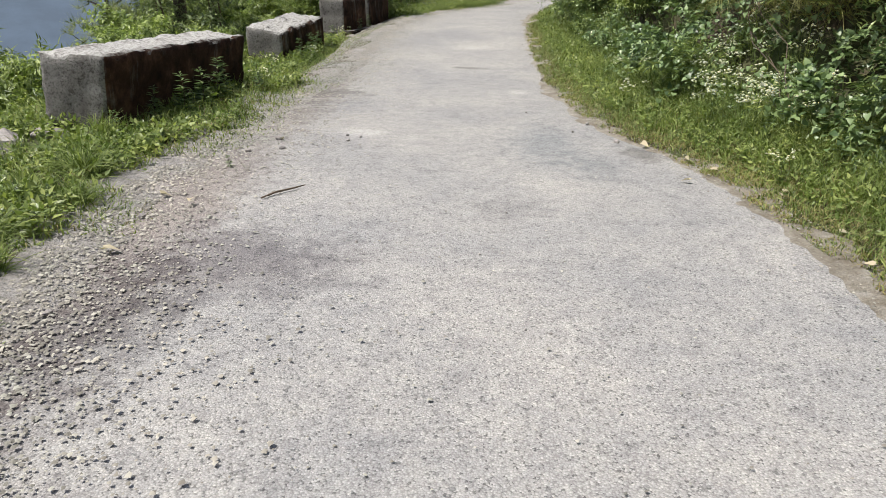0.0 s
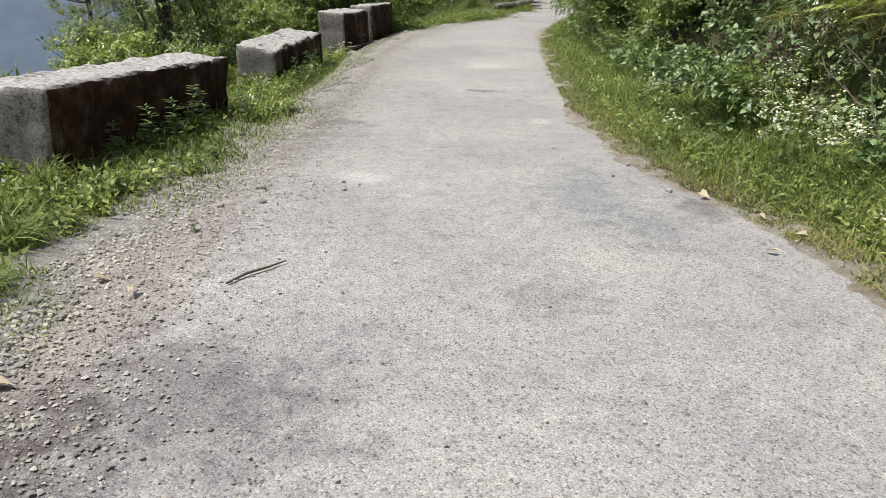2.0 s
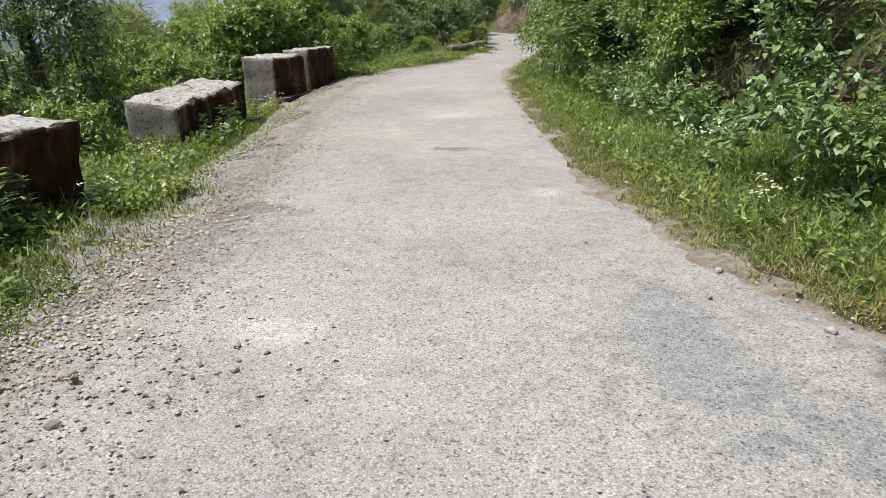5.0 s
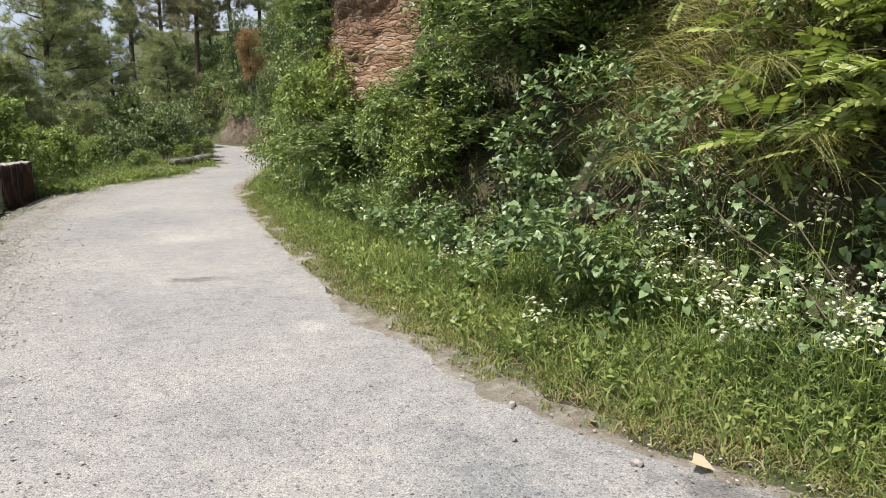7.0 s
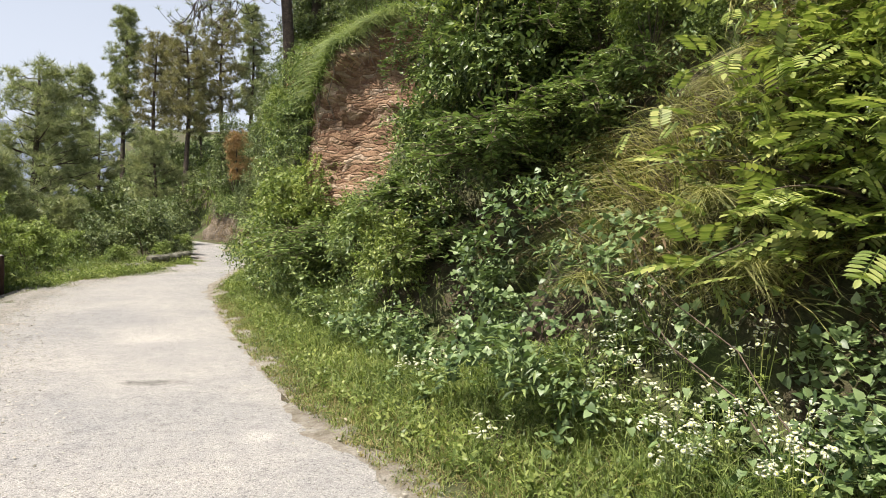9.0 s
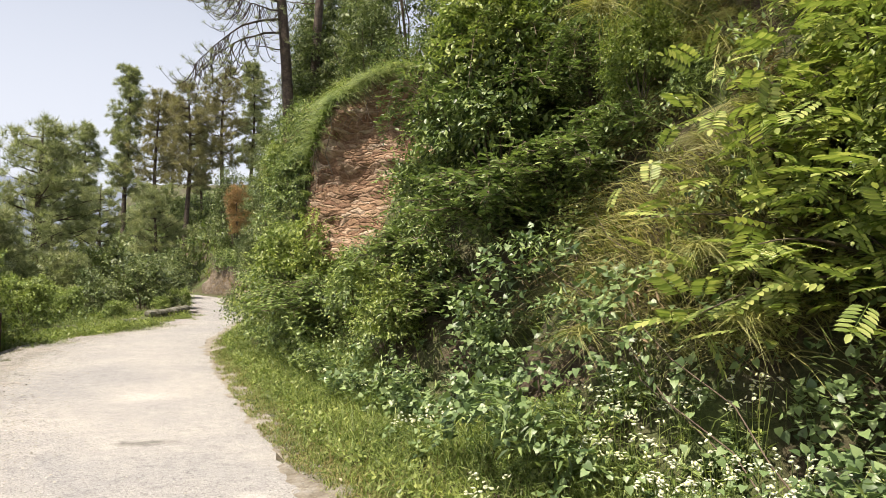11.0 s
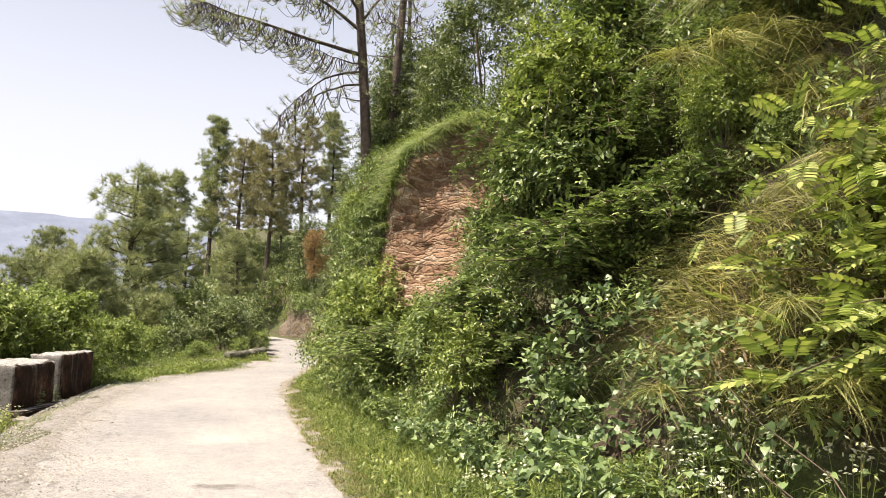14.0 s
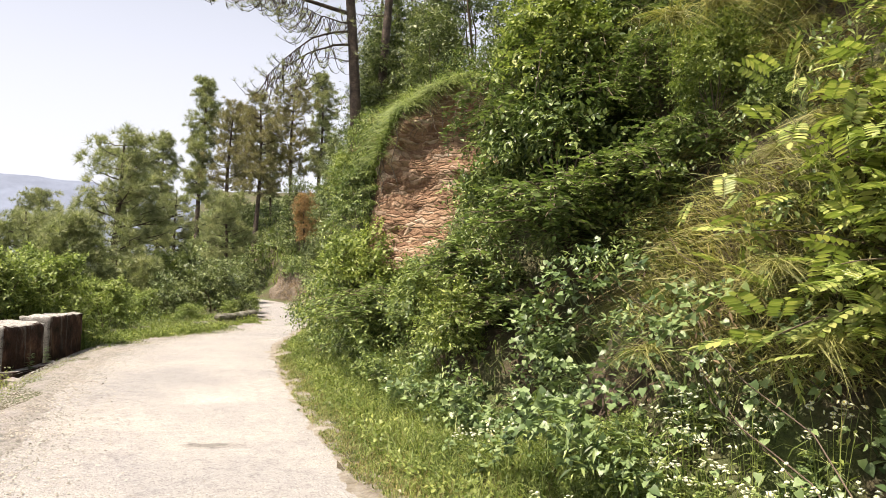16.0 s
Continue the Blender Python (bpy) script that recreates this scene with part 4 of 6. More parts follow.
def pine_thing(seed, tall, crown_from, reach, whorls, tufts, thick, mat, label, shape=TUFT_FAR, needle=0.34, round_top=0.6, lean=(0, 0), per=5, rise_up=0.35, group="pines", clump=0.16):
    """A long-needled pine at the origin: bent trunk, whorls of up-curving boughs, tufts toward the bough ends."""
    rng = rng_for(seed)
    root = tagged(new("pine_tree"), label, "pine tree", group)
    h = np.linspace(0, 1, 14)
    bend = np.stack([lean[0] * h * tall + 0.012 * tall * np.sin(h * 5 + seed), lean[1] * h * tall + 0.012 * tall * np.cos(h * 4 + seed), h * tall - 0.3], 1)
    v, f = tube(bend, thick * (1 - 0.9 * h ** 1.15) + 0.01, 9)
    part("trunk", mesh_from("trunk", v, f, MAT_BARK, True), root)
    pos, way = [], []
    for w in range(whorls):
        u = (w + 0.4 * rng.random()) / whorls
        t = crown_from + (0.985 - crown_from) * u
        c = np.array([np.interp(t, h, bend[:, k]) for k in range(3)])
        span = reach * math.sqrt(max(0.05, 1 - ((u - 0.36) / 0.68) ** 2)) ** round_top
        for b in range(per):
            az = rng.random() * 2 * math.pi
            ln = span * (0.55 + 0.55 * rng.random())
            side = np.array([math.cos(az), math.sin(az), 0])
            s = np.linspace(0, 1, 6)[:, None]
            up = rise_up * (0.5 + rng.random())
            line = c + side * ln * s + UP * (ln * up * s ** 1.6) + rng.normal(0, 0.03, (6, 3)) * s * ln
            v, f = tube(line, (0.10 * thick + 0.008 * ln) * np.linspace(1, 0.25, 6), 5)
            part("bough", mesh_from("bough", v, f, MAT_BARK, True), root)
            for g in range(max(4, int(ln * 3.4))):
                q = 0.35 + 0.7 * rng.random()
                hub = np.array([np.interp(q, s[:, 0], line[:, k]) for k in range(3)]) + rng.normal(0, 0.13 * ln + 0.04, 3) * np.array([1, 1, 0.6])
                m = max(3, int(tufts * (0.6 + 0.8 * rng.random())))
                off = rng.normal(0, clump, (m, 3)) * np.array([1, 1, 0.75])
                pos.append(hub + off)
                way.append(unit(side[None] * 0.4 + UP * 0.7 + off * 2.0 + rng.normal(0, 0.3, (m, 3))))
    pos, way = np.concatenate(pos), np.concatenate(way)
    v, f = scatter(shape, pos, way, rng.normal(0, 1, (len(pos), 3)), needle * (0.7 + 0.6 * rng.random(len(pos))))
    tagged(part("foliage", mesh_from("foliage", v, f, mat), root), kind="stuff")
    return root


def put(ob, x, y, z=None, turn=0.0, size=1.0):
    ob.matrix_world = Matrix.Translation((x, y, height(x, y) - 0.03 if z is None else z)) @ Matrix.Rotation(turn, 4, "Z") @ Matrix.Diagonal((size, size, size, 1))
    return ob


def again(ob, x, y, z=None, turn=0.0, size=1.0):
    c = copy_thing(ob, Matrix.Identity(4))
    return put(c, x, y, z, turn, size)


grow_bank()
grow_verges()


# ---- far hillside cover ----
def cover(name, seed, n, x0, x1, y0, y1, size, mat, label, shape=LEAF, twig=0.7, leaves=9, skip=None):
    rng = rng_for(seed)
    x, y = x0 + (x1 - x0) * rng.random(n), y0 + (y1 - y0) * rng.random(n)
    sr, _ = nearest(RIGHT_COARSE, x, y)
    k = (sr > 0.9) & ((sr > 3.0) | (y > 46))
    if skip is not None:
        k &= ~skip(x, y)
    x, y = x[k], y[k]
    p = np.stack([x, y, lay(x, y)], 1)
    lump = field(p, 0.45, seed)
    p[:, 2] += np.clip(0.2 + 1.6 * lump, 0, 1.4) * rng.random(len(p)) ** 0.5
    k = lump > -0.25
    p = p[k]
    return stuff(name, [sprigs(rng, p, np.tile(unit(np.array([-0.3, -0.5, 1.0])), (len(p), 1)), twig, leaves, shape, size, 0.3)], mat, label, "scrub")


cover("hill_scrub", 141, 9000, -6.0, 16.0, 33.0, 66.0, 0.20, LEAF_SHRUB, "green scrub covering the hillside beyond the bend")
cover("hill_dark_scrub", 142, 5000, -6.0, 16.0, 33.0, 66.0, 0.22, LEAF_DARK, "dark scrub on the hillside beyond the bend")
hill_rng = rng_for(143)
hx, hy = -4 + 18 * hill_rng.random(12000), 36 + 26 * hill_rng.random(12000)
hk = nearest(RIGHT_COARSE, hx, hy)[0] > 1.5
hp = np.stack([hx[hk], hy[hk], lay(hx[hk], hy[hk])], 1)
stuff("hill_grass", [blades(hill_rng, hp, np.tile(UP, (len(hp), 1)), 0.6 + 0.4 * hill_rng.random(len(hp)), 0.03, 0.8, 2)], GRASS, "grass on the hillside beyond the bend", "grass")

# ---- bare earth scar in the bank ----
def earth_scar():
    nu, nv = 70, 64
    u, v = np.meshgrid(np.linspace(0, 1, nu), np.linspace(0, 1, nv), indexing="ij")
    x = 2.75 + 2.25 * u
    top = lay(x, 18.75 - 0.5 * x) + 0.03 + 0.06 * np.sin(u * 11)
    z = 1.9 + (top - 1.9) * v
    y = 17.72 - 0.5 * x + 0.3 * np.clip(0.22 - u, 0, 1) ** 0.8 * 1.4 + 0.22 * np.sin(v * math.pi) * np.sin(u * math.pi) - 0.30 * (1 - v) ** 1.5
    y = y + 0.40 * v
    x = x + 0.18 * wobble(x, y, z, 1.1, 12.0)
    lump = wobble(x, y, z, 1.2, 2.0)
    block = wobble(x * 0.45, y * 0.45, z * 2.6, 1.6, 8.0)
    chip = wobble(x, y, z, 6.5, 1.0)
    y = y - 0.26 * lump - 0.10 * block - 0.03 * np.round(block * 5) / 5 - 0.04 * chip - 0.03 * wobble(x, y, z, 15.0, 4.0)
    y = y + 0.22 * np.clip((v - 0.9) / 0.1, 0, 1)
    i, j = np.meshgrid(np.arange(nu - 1), np.arange(nv - 1), indexing="ij")
    front = np.stack([i * nv + j, (i + 1) * nv + j, (i + 1) * nv + j + 1, i * nv + j + 1], -1).reshape(-1, 4)
    a = np.stack([x, y, z], -1).reshape(-1, 3)
    b = a + np.array([0.4, 0.8, 0.0])
    n = len(a)
    back = front[:, ::-1] + n
    rim = []
    ring = [k * nv for k in range(nu)] + [(nu - 1) * nv + k for k in range(1, nv)] + [k * nv + nv - 1 for k in range(nu - 2, -1, -1)] + [k for k in range(nv - 2, 0, -1)]
    for p, q in zip(ring, ring[1:] + ring[:1]):
        rim.append((q, p, p + n, q + n))
    me = mesh_from("earth_bank", np.concatenate([a, b]), np.concatenate([front, back, np.array(rim)]), MAT_CLIFF, False)
    ob = tagged(new("earth_bank", me), "bare red-brown crumbling earth face in the bank", "earth bank", kind="structure")
    return x[:, -1], y[:, -1], z[:, -1]


TX, TY, TZ = earth_scar()
scar_rng = rng_for(151)


def hanging_root(seed, k, length):
    rng = rng_for(seed)
    a = np.array([TX[k], TY[k] - 0.12, TZ[k] + 0.05])
    pts = [a]
    for s in range(7):
        a = a + np.array([rng.normal(0, 0.05), -0.03 + rng.normal(0, 0.03), -length / 7])
        pts.append(a)
    v, f = tube(pts, np.linspace(0.014, 0.004, 8), 5)
    return tagged(new("hanging_root", mesh_from("hanging_root", v, f, MAT_TWIG, True)), "thin brown root hanging from the earth face", "root", "roots hanging over the earth face")


for k in range(16):
    hanging_root(200 + k, 8 + int(scar_rng.random() * 34), 0.35 + 0.75 * scar_rng.random())
kk = scar_rng.integers(0, 62, 3600)
lip = np.stack([TX[kk], TY[kk] + 0.30 * scar_rng.random(3600) - 0.15, TZ[kk] + 0.02], 1)
stuff("overhanging_grass", [blades(scar_rng, lip, np.tile(unit(np.array([-0.5, -0.6, 0.6])), (3600, 1)), 0.18 + 0.24 * scar_rng.random(3600), 0.008, 1.3, 5)], GRASS, "grass overhanging the lip of the earth face", "grass")
gx = 1.9 + 2.7 * scar_rng.random(5200)
gy = 18.15 - 0.5 * gx + 0.3 + 2.8 * scar_rng.random(5200)
gp = np.stack([gx, gy, lay(gx, gy)], 1)
gp = gp[gp[:, 2] > 3.5]
stuff("crest_grass", [blades(scar_rng, gp, np.tile(unit(np.array([-0.3, -0.3, 1.0])), (len(gp), 1)), 0.35 + 0.4 * scar_rng.random(len(gp)), 0.009, 0.9, 3)], GRASS, "bright green grass on the crest of the bank", "grass")

# cut face at the far bend
def far_cut():
    nu, nv = 40, 30
    u, v = np.meshgrid(np.linspace(0, 1, nu), np.linspace(0, 1, nv), indexing="ij")
    y = 33.0 + 9.5 * u
    x0 = np.interp(y, RIGHT_COARSE[:80, 1], RIGHT_COARSE[:80, 0])
    x = x0 + 0.75 + 0.75 * v + 0.3 * wobble(y, v * 3, 0 * y, 0.9, 5.0)
    z = rise(y) + 0.02 + 2.3 * v * (0.75 + 0.25 * np.sin(u * 3.1)) + 0.15 * wobble(x, y, v * 4, 1.5)
    x = x + 0.12 * wobble(x, y, z, 3.0)
    a = np.stack([x, y, z], -1).reshape(-1, 3)
    i, j = np.meshgrid(np.arange(nu - 1), np.arange(nv - 1), indexing="ij")
    f = np.stack([i * nv + j, i * nv + j + 1, (i + 1) * nv + j + 1, (i + 1) * nv + j], -1).reshape(-1, 4)
    return tagged(new("road_cut", mesh_from("road_cut", a, f, MAT_CUT, True)), "steep brown earth cut with dry growth at the road bend", "earth bank", kind="structure")


MAT_CUT = rough_material("brown_cut", [(0.12, 0.095, 0.07), (0.21, 0.17, 0.13), (0.31, 0.265, 0.215)], 1.4, 7.0, 0.2, 1.0)
far_cut()
cut_rng = rng_for(152)
cy = 33.0 + 9.0 * cut_rng.random(2000)
cv = cut_rng.random(2000)
cx = np.interp(cy, RIGHT_COARSE[:80, 1], RIGHT_COARSE[:80, 0]) + 0.7 + 0.75 * cv
cp = np.stack([cx, cy, rise(cy) + 0.1 + 1.9 * cv], 1)
cw = np.tile(unit(np.array([-1.0, -0.4, 0.3])), (2000, 1))
lush = cv + 0.3 * cut_rng.random(2000) > 0.75
withers = ~lush & (cut_rng.random(2000) < 0.4)
stuff("cut_growth", [sprigs(cut_rng, cp[withers], cw[withers], 0.35, 8, NARROW, 0.10, 0.9)], LEAF_BROWN, "dry brown growth on the road cut", "scrub")
stuff("cut_scrub", [sprigs(cut_rng, cp[lush] + UP * 0.15, cw[lush] + UP, 0.5, 9, LEAF, 0.13, 0.3)], LEAF_SHRUB, "green scrub along the top of the road cut", "scrub")

# ---- shrubs on the bank ----
fan = pinnate_shrub("feather_leaved_shrub", 71, [((-0.9, 0.5, 0.9), 0.014), ((-0.7, -0.3, 0.5), 0.012), ((-1.0, 0.1, 0.2), 0.013), ((-0.5, 0.6, 1.3), 0.013), ((-0.4, -0.5, 1.1), 0.012),
                                                 ((-0.9, 0.9, 0.4), 0.012), ((-0.2, 0.1, 1.5), 0.013), ((-0.8, -0.6, -0.1), 0.011), ((-1.1, 0.5, -0.2), 0.011), ((-0.3, -0.9, 0.6), 0.011), ((-0.5, 0.0, 0.9), 0.012)], 40, 0.235,
                    "yellow-green feather-leaved shrub leaning out from the bank")
put(fan, 4.3, 7.0, 1.5, 0.0, 1.25)
again(fan, 4.75, 6.9, 2.7, -0.5, 1.1)

broad = dict(group="bank shrubs", lift=0.08)
crown_a = shrub_thing("broad_shrub", 81, 1.9, 0.95, 780, 10, LEAF, 0.095, LEAF_SHRUB, "green broad-crowned shrub growing from the bank", **broad)
put(crown_a, 4.0, 12.8, 2.2)
crown_b = shrub_thing("bright_shrub", 82, 1.9, 0.85, 760, 10, LEAF, 0.085, LEAF_BRIGHT, "bright green shrub with small leaves on the bank", **broad)
put(crown_b, 2.45, 16.2, 0.75)
for ob, x, y, z, turn, size in [(crown_a, 3.95, 11.7, 2.6, 1.3, 1.1), (crown_b, 3.75, 11.7, 3.6, 2.9, 0.95), (crown_a, 3.7, 13.4, 1.6, 4.0, 0.7), (crown_b, 4.6, 13.4, 4.0, 0.6, 1.0), (crown_a, 4.9, 10.4, 4.0, 5.1, 0.8),
                                (crown_b, 2.9, 14.0, 0.8, 2.0, 0.62), (crown_b, 2.6, 12.0, 0.6, 4.2, 0.55), (crown_b, 2.8, 17.9, 1.0, 1.0, 0.6), (crown_a, 2.9, 18.4, 0.9, 3.0, 0.7), (crown_b, 2.95, 19.4, 3.4, 2.0, 0.6), (crown_b, 2.75, 17.3, 0.7, 2.6, 0.7), (crown_a, 2.75, 18.8, 0.5, 0.6, 0.7), (crown_a, 2.6, 16.9, 0.7, 5.6, 0.6), (crown_b, 2.9, 20.2, 0.6, 3.6, 0.6), (crown_a, 5.0, 12.6, 4.6, 3.0, 1.0),
                                (crown_a, 2.5, 14.9, 0.55, 1.9, 0.5), (crown_b, 2.3, 8.2, 0.15, 5.5, 0.32), (crown_a, 3.35, 20.8, 0.9, 0.3, 0.8),
                                (crown_b, 4.1, 9.3, 3.2, 4.4, 0.5), (crown_a, 3.9, 4.6, 1.6, 2.2, 0.8), (crown_b, 4.0, 6.4, 1.7, 1.2, 0.85), (crown_b, 3.7, 5.4, 1.2, 0.4, 0.7)]:
    again(ob, x, y, z, turn, size)

OVAL = (np.array([(0, 0, 0), (-0.21, 0.28, 0.05), (-0.20, 0.68, 0.04), (0, 1, -0.07), (0.20, 0.68, 0.04), (0.21, 0.28, 0.05)], float),
        np.array([(0, 3, 2), (0, 2, 1), (0, 4, 3), (0, 5, 4)]))


def arching_shrub(kind, seed, stems, reach, tall, lean, size, mat, label):
    """A shrub of long stems that arch over and outward; leaves stand in two rows along each side twig."""
    rng = rng_for(seed)
    root = tagged(new(kind), label, "shrub", "bank shrubs")
    lean = np.array([lean[0], lean[1], 0.0])
    for k in range(stems):
        az = rng.random() * 2 * math.pi
        side = np.array([math.cos(az), math.sin(az), 0]) * (0.35 + 0.65 * rng.random()) + lean
        high = tall * (0.35 + 0.65 * rng.random())
        droop = high * (0.15 + 0.5 * rng.random()) * min(1.0, np.linalg.norm(side))
        t = np.linspace(0, 1, 9)[:, None]
        line = side * reach * t ** 1.2 + UP * (high * np.sin(t * 1.9) - droop * t ** 3) + rng.normal(0, 0.035, (9, 3)) * t
        limbs = [tube(line, np.linspace(0.012, 0.004, 9), 5)]
        pos, way, ups, big = [], [], [], []
        for j in range(13):
            q = 0.22 + 0.78 * (j + rng.random()) / 13
            a = np.array([np.interp(q, t[:, 0], line[:, i]) for i in range(3)])
            d = unit(unit(line[-1] - line[4]) * 0.5 + rng.normal(0, 0.75, 3) * np.array([1, 1, 0.35]) + lean * 0.25)
            ln = (0.24 + 0.24 * rng.random()) * (1.15 - 0.5 * q)
            w = np.linspace(0, 1, 4)[:, None]
            tw = a + d * ln * w - UP * (0.18 * ln * w * w)
            limbs.append(tube(tw, np.linspace(0.004, 0.002, 4), 3))
            across = unit(np.cross(d, UP))
            for m in range(10):
                u = 0.15 + 0.85 * m / 9
                pos.append(a + d * ln * u - UP * (0.18 * ln * u * u))
                sgn = 1 if m % 2 else -1
                way.append((sgn * across if m < 9 else d) + 0.6 * d + rng.normal(0, 0.22, 3))
                ups.append(UP + rng.normal(0, 0.3, 3))
                big.append(size * (0.7 + 0.5 * rng.random()) * (1.1 - 0.35 * u))
        v = join(limbs[:1])
        br = part("branch", mesh_from("branch", v[0], v[1], MAT_TWIG, True), root)
        v = join(limbs[1:])
        tagged(part("twig_spray", mesh_from("twig_spray", v[0], v[1], MAT_TWIG), br), kind="stuff")
        v = scatter(OVAL, np.array(pos), np.array(way), np.array(ups), np.array(big))
        tagged(part("leafage", mesh_from("leafage", v[0], v[1], mat), br), kind="stuff")
    return root


arch_big = arching_shrub("arching_shrub", 401, 42, 1.25, 2.3, (-0.35, -0.35), 0.105, LEAF_SHRUB, "tall arching green shrub overhanging the bank")
put(arch_big, 4.25, 11.9, 3.0)
arch_mid = arching_shrub("arching_shrub", 402, 30, 1.1, 1.0, (-0.4, -0.4), 0.11, LEAF_ARCH, "arching shrub with glossy leaves hanging over a dark hollow")
put(arch_mid, 3.65, 11.1, 2.0)
for ob, x, y, z, turn, size in [(arch_big, 5.0, 12.6, 4.2, 2.1, 1.05), (arch_big, 4.5, 10.5, 3.3, 0.3, 0.6), (arch_big, 3.9, 13.2, 3.2, 5.9, 0.75), (arch_mid, 3.3, 13.0, 1.5, 0.5, 0.9), (arch_mid, 2.95, 14.6, 0.9, 5.7, 0.9),
                                (arch_mid, 2.85, 16.2, 0.9, 0.2, 1.0), (arch_mid, 3.0, 17.3, 1.2, 0.6, 0.8), (arch_mid, 4.3, 9.9, 2.7, 0.1, 0.7), (arch_mid, 3.3, 12.1, 1.0, 0.5, 0.8), (arch_mid, 3.75, 10.2, 2.35, 0.3, 0.75), (arch_big, 6.0, 11.8, 5.2, 3.3, 0.8), (arch_mid, 3.5, 5.6, 1.2, 6.1, 0.7)]:
    again(ob, x, y, z, turn, size)

# the nearest vine, leaf by leaf
def near_vine():
    rng = rng_for(165)
    root = tagged(new("climbing_vine"), "heart-leaved green vine climbing over the lower bank", "vine")
    p, out, s = bank_points(rng, 900, 4.8, 8.4, 0.95, 2.3)
    p, out = p[:280], out[:280]
    leaf_mesh = mesh_from("leaf", HEART[0], HEART[1], LEAF_VINE)
    for q, o in zip(p, out):
        o = Vector(o)
        y = (Vector((rng.normal(-0.5, 0.5), rng.normal(-0.3, 0.5), rng.normal(-0.5, 0.3)))).normalized()
        x = y.cross(o + Vector((0, 0, 0.6))).normalized()
        z = x.cross(y)
        k = 0.045 + 0.03 * rng.random()
        at = Vector(q) + o * (0.22 + 0.32 * rng.random())
        one = part("leaf", leaf_mesh, root)
        one.matrix_local = Matrix(((x.x, y.x, z.x, at.x), (x.y, y.y, z.y, at.y), (x.z, y.z, z.z, at.z), (0, 0, 0, 1))) @ Matrix.Diagonal((k, k, k, 1))
    for k in range(5):
        a = p[k * 9]
        pts = [a + np.array([0.1 * math.sin(t * 2 + k), 0.35 * t, 0.25 + 0.25 * t]) for t in range(6)]
        v, f = tube(pts, np.linspace(0.006, 0.003, 6), 5)
        part("runner", mesh_from("runner", v, f, MAT_TWIG, True), root)


near_vine()

# hanging tussocks and young pines at the top of the bank
tuss_rng = rng_for(161)


def tussock(seed, n, length, label, way=(-0.5, -0.2, 0.8), curl=1.7):
    rng = rng_for(seed)
    root = tagged(new("grass_tussock"), label, "grass tussock", "tussocks on the bank")
    p = rng.normal(0, 0.05, (n, 3)) * np.array([1, 1, 0.4])
    v, f = blades(rng, p, unit(np.tile(np.array(way), (n, 1)) + rng.normal(0, 0.4, (n, 3))), length * (0.6 + 0.6 * rng.random(n)), 0.005, curl, 5)
    tagged(part("grass_spray", mesh_from("grass_spray", v, f, GRASS_LONG if curl > 1 else GRASS), root), kind="stuff")
    return root


tuft = tussock(162, 170, 0.30, "drooping tussock of long thin grass on the bank")
put(tuft, 3.5, 9.1, 3.95)
for x, y, z, turn, size in [(3.95, 9.1, 4.15, 1.0, 1.1), (4.4, 9.0, 4.3, 2.0, 1.0), (3.2, 7.7, 1.75, 0.5, 0.8), (2.75, 8.4, 1.15, 5.0, 0.7), (4.8, 9.6, 4.7, 0.1, 1.1), (3.05, 7.2, 1.3, 3.6, 0.7)]:
    again(tuft, x, y, z, turn, size)


# ---- white-flowered plants ----
def daisy_plant(seed, stalks, tall, label):
    rng = rng_for(seed)
    root = tagged(new("daisy_plant"), label, "flowering plant", "white-flowered plants on the verge")
    tips = []
    stem_list, leaf_p, leaf_a = [], [], []
    for k in range(stalks):
        az, r = rng.random() * 2 * math.pi, 0.17 * rng.random() ** 0.5
        foot = np.array([0.05 * math.cos(az), 0.05 * math.sin(az), -0.04])
        head = np.array([r * math.cos(az), r * math.sin(az), tall * (0.65 + 0.4 * rng.random())])
        t = np.linspace(0, 1, 5)[:, None]
        line = foot + (head - foot) * t + np.array([0, 0, 0.04]) * np.sin(t * math.pi)
        stem_list.append(tube(line, np.linspace(0.0028, 0.0015, 5), 4))
        for q in (0.2, 0.35, 0.5, 0.65, 0.8):
            leaf_p.append(foot + (head - foot) * q)
            leaf_a.append(rng.normal(0, 1, 3) * np.array([1, 1, 0.3]))
        for h in range(rng.integers(3, 6)):
            tips.append(head + rng.normal(0, 0.028, 3) * np.array([1, 1, 0.5]))
    v, f = join(stem_list)
    tagged(part("stalk", mesh_from("stalk", v, f, LEAF_BRIGHT), root), kind="stuff")
    v, f = scatter(NARROW, np.array(leaf_p), np.array(leaf_a), np.tile(UP, (len(leaf_p), 1)), 0.05 + 0.05 * rng.random(len(leaf_p)))
    tagged(part("leafage", mesh_from("leafage", v, f, LEAF_BRIGHT), root), kind="stuff")
    for tip in tips:
        one = part("flower_head", FLOWER, root)
        one.matrix_local = Matrix.Translation(tip) @ Euler((rng.normal(0, 0.5), rng.normal(0, 0.5), rng.random() * 6)).to_matrix().to_4x4() @ Matrix.Scale(0.85 + 0.5 * rng.random(), 4)
    return root


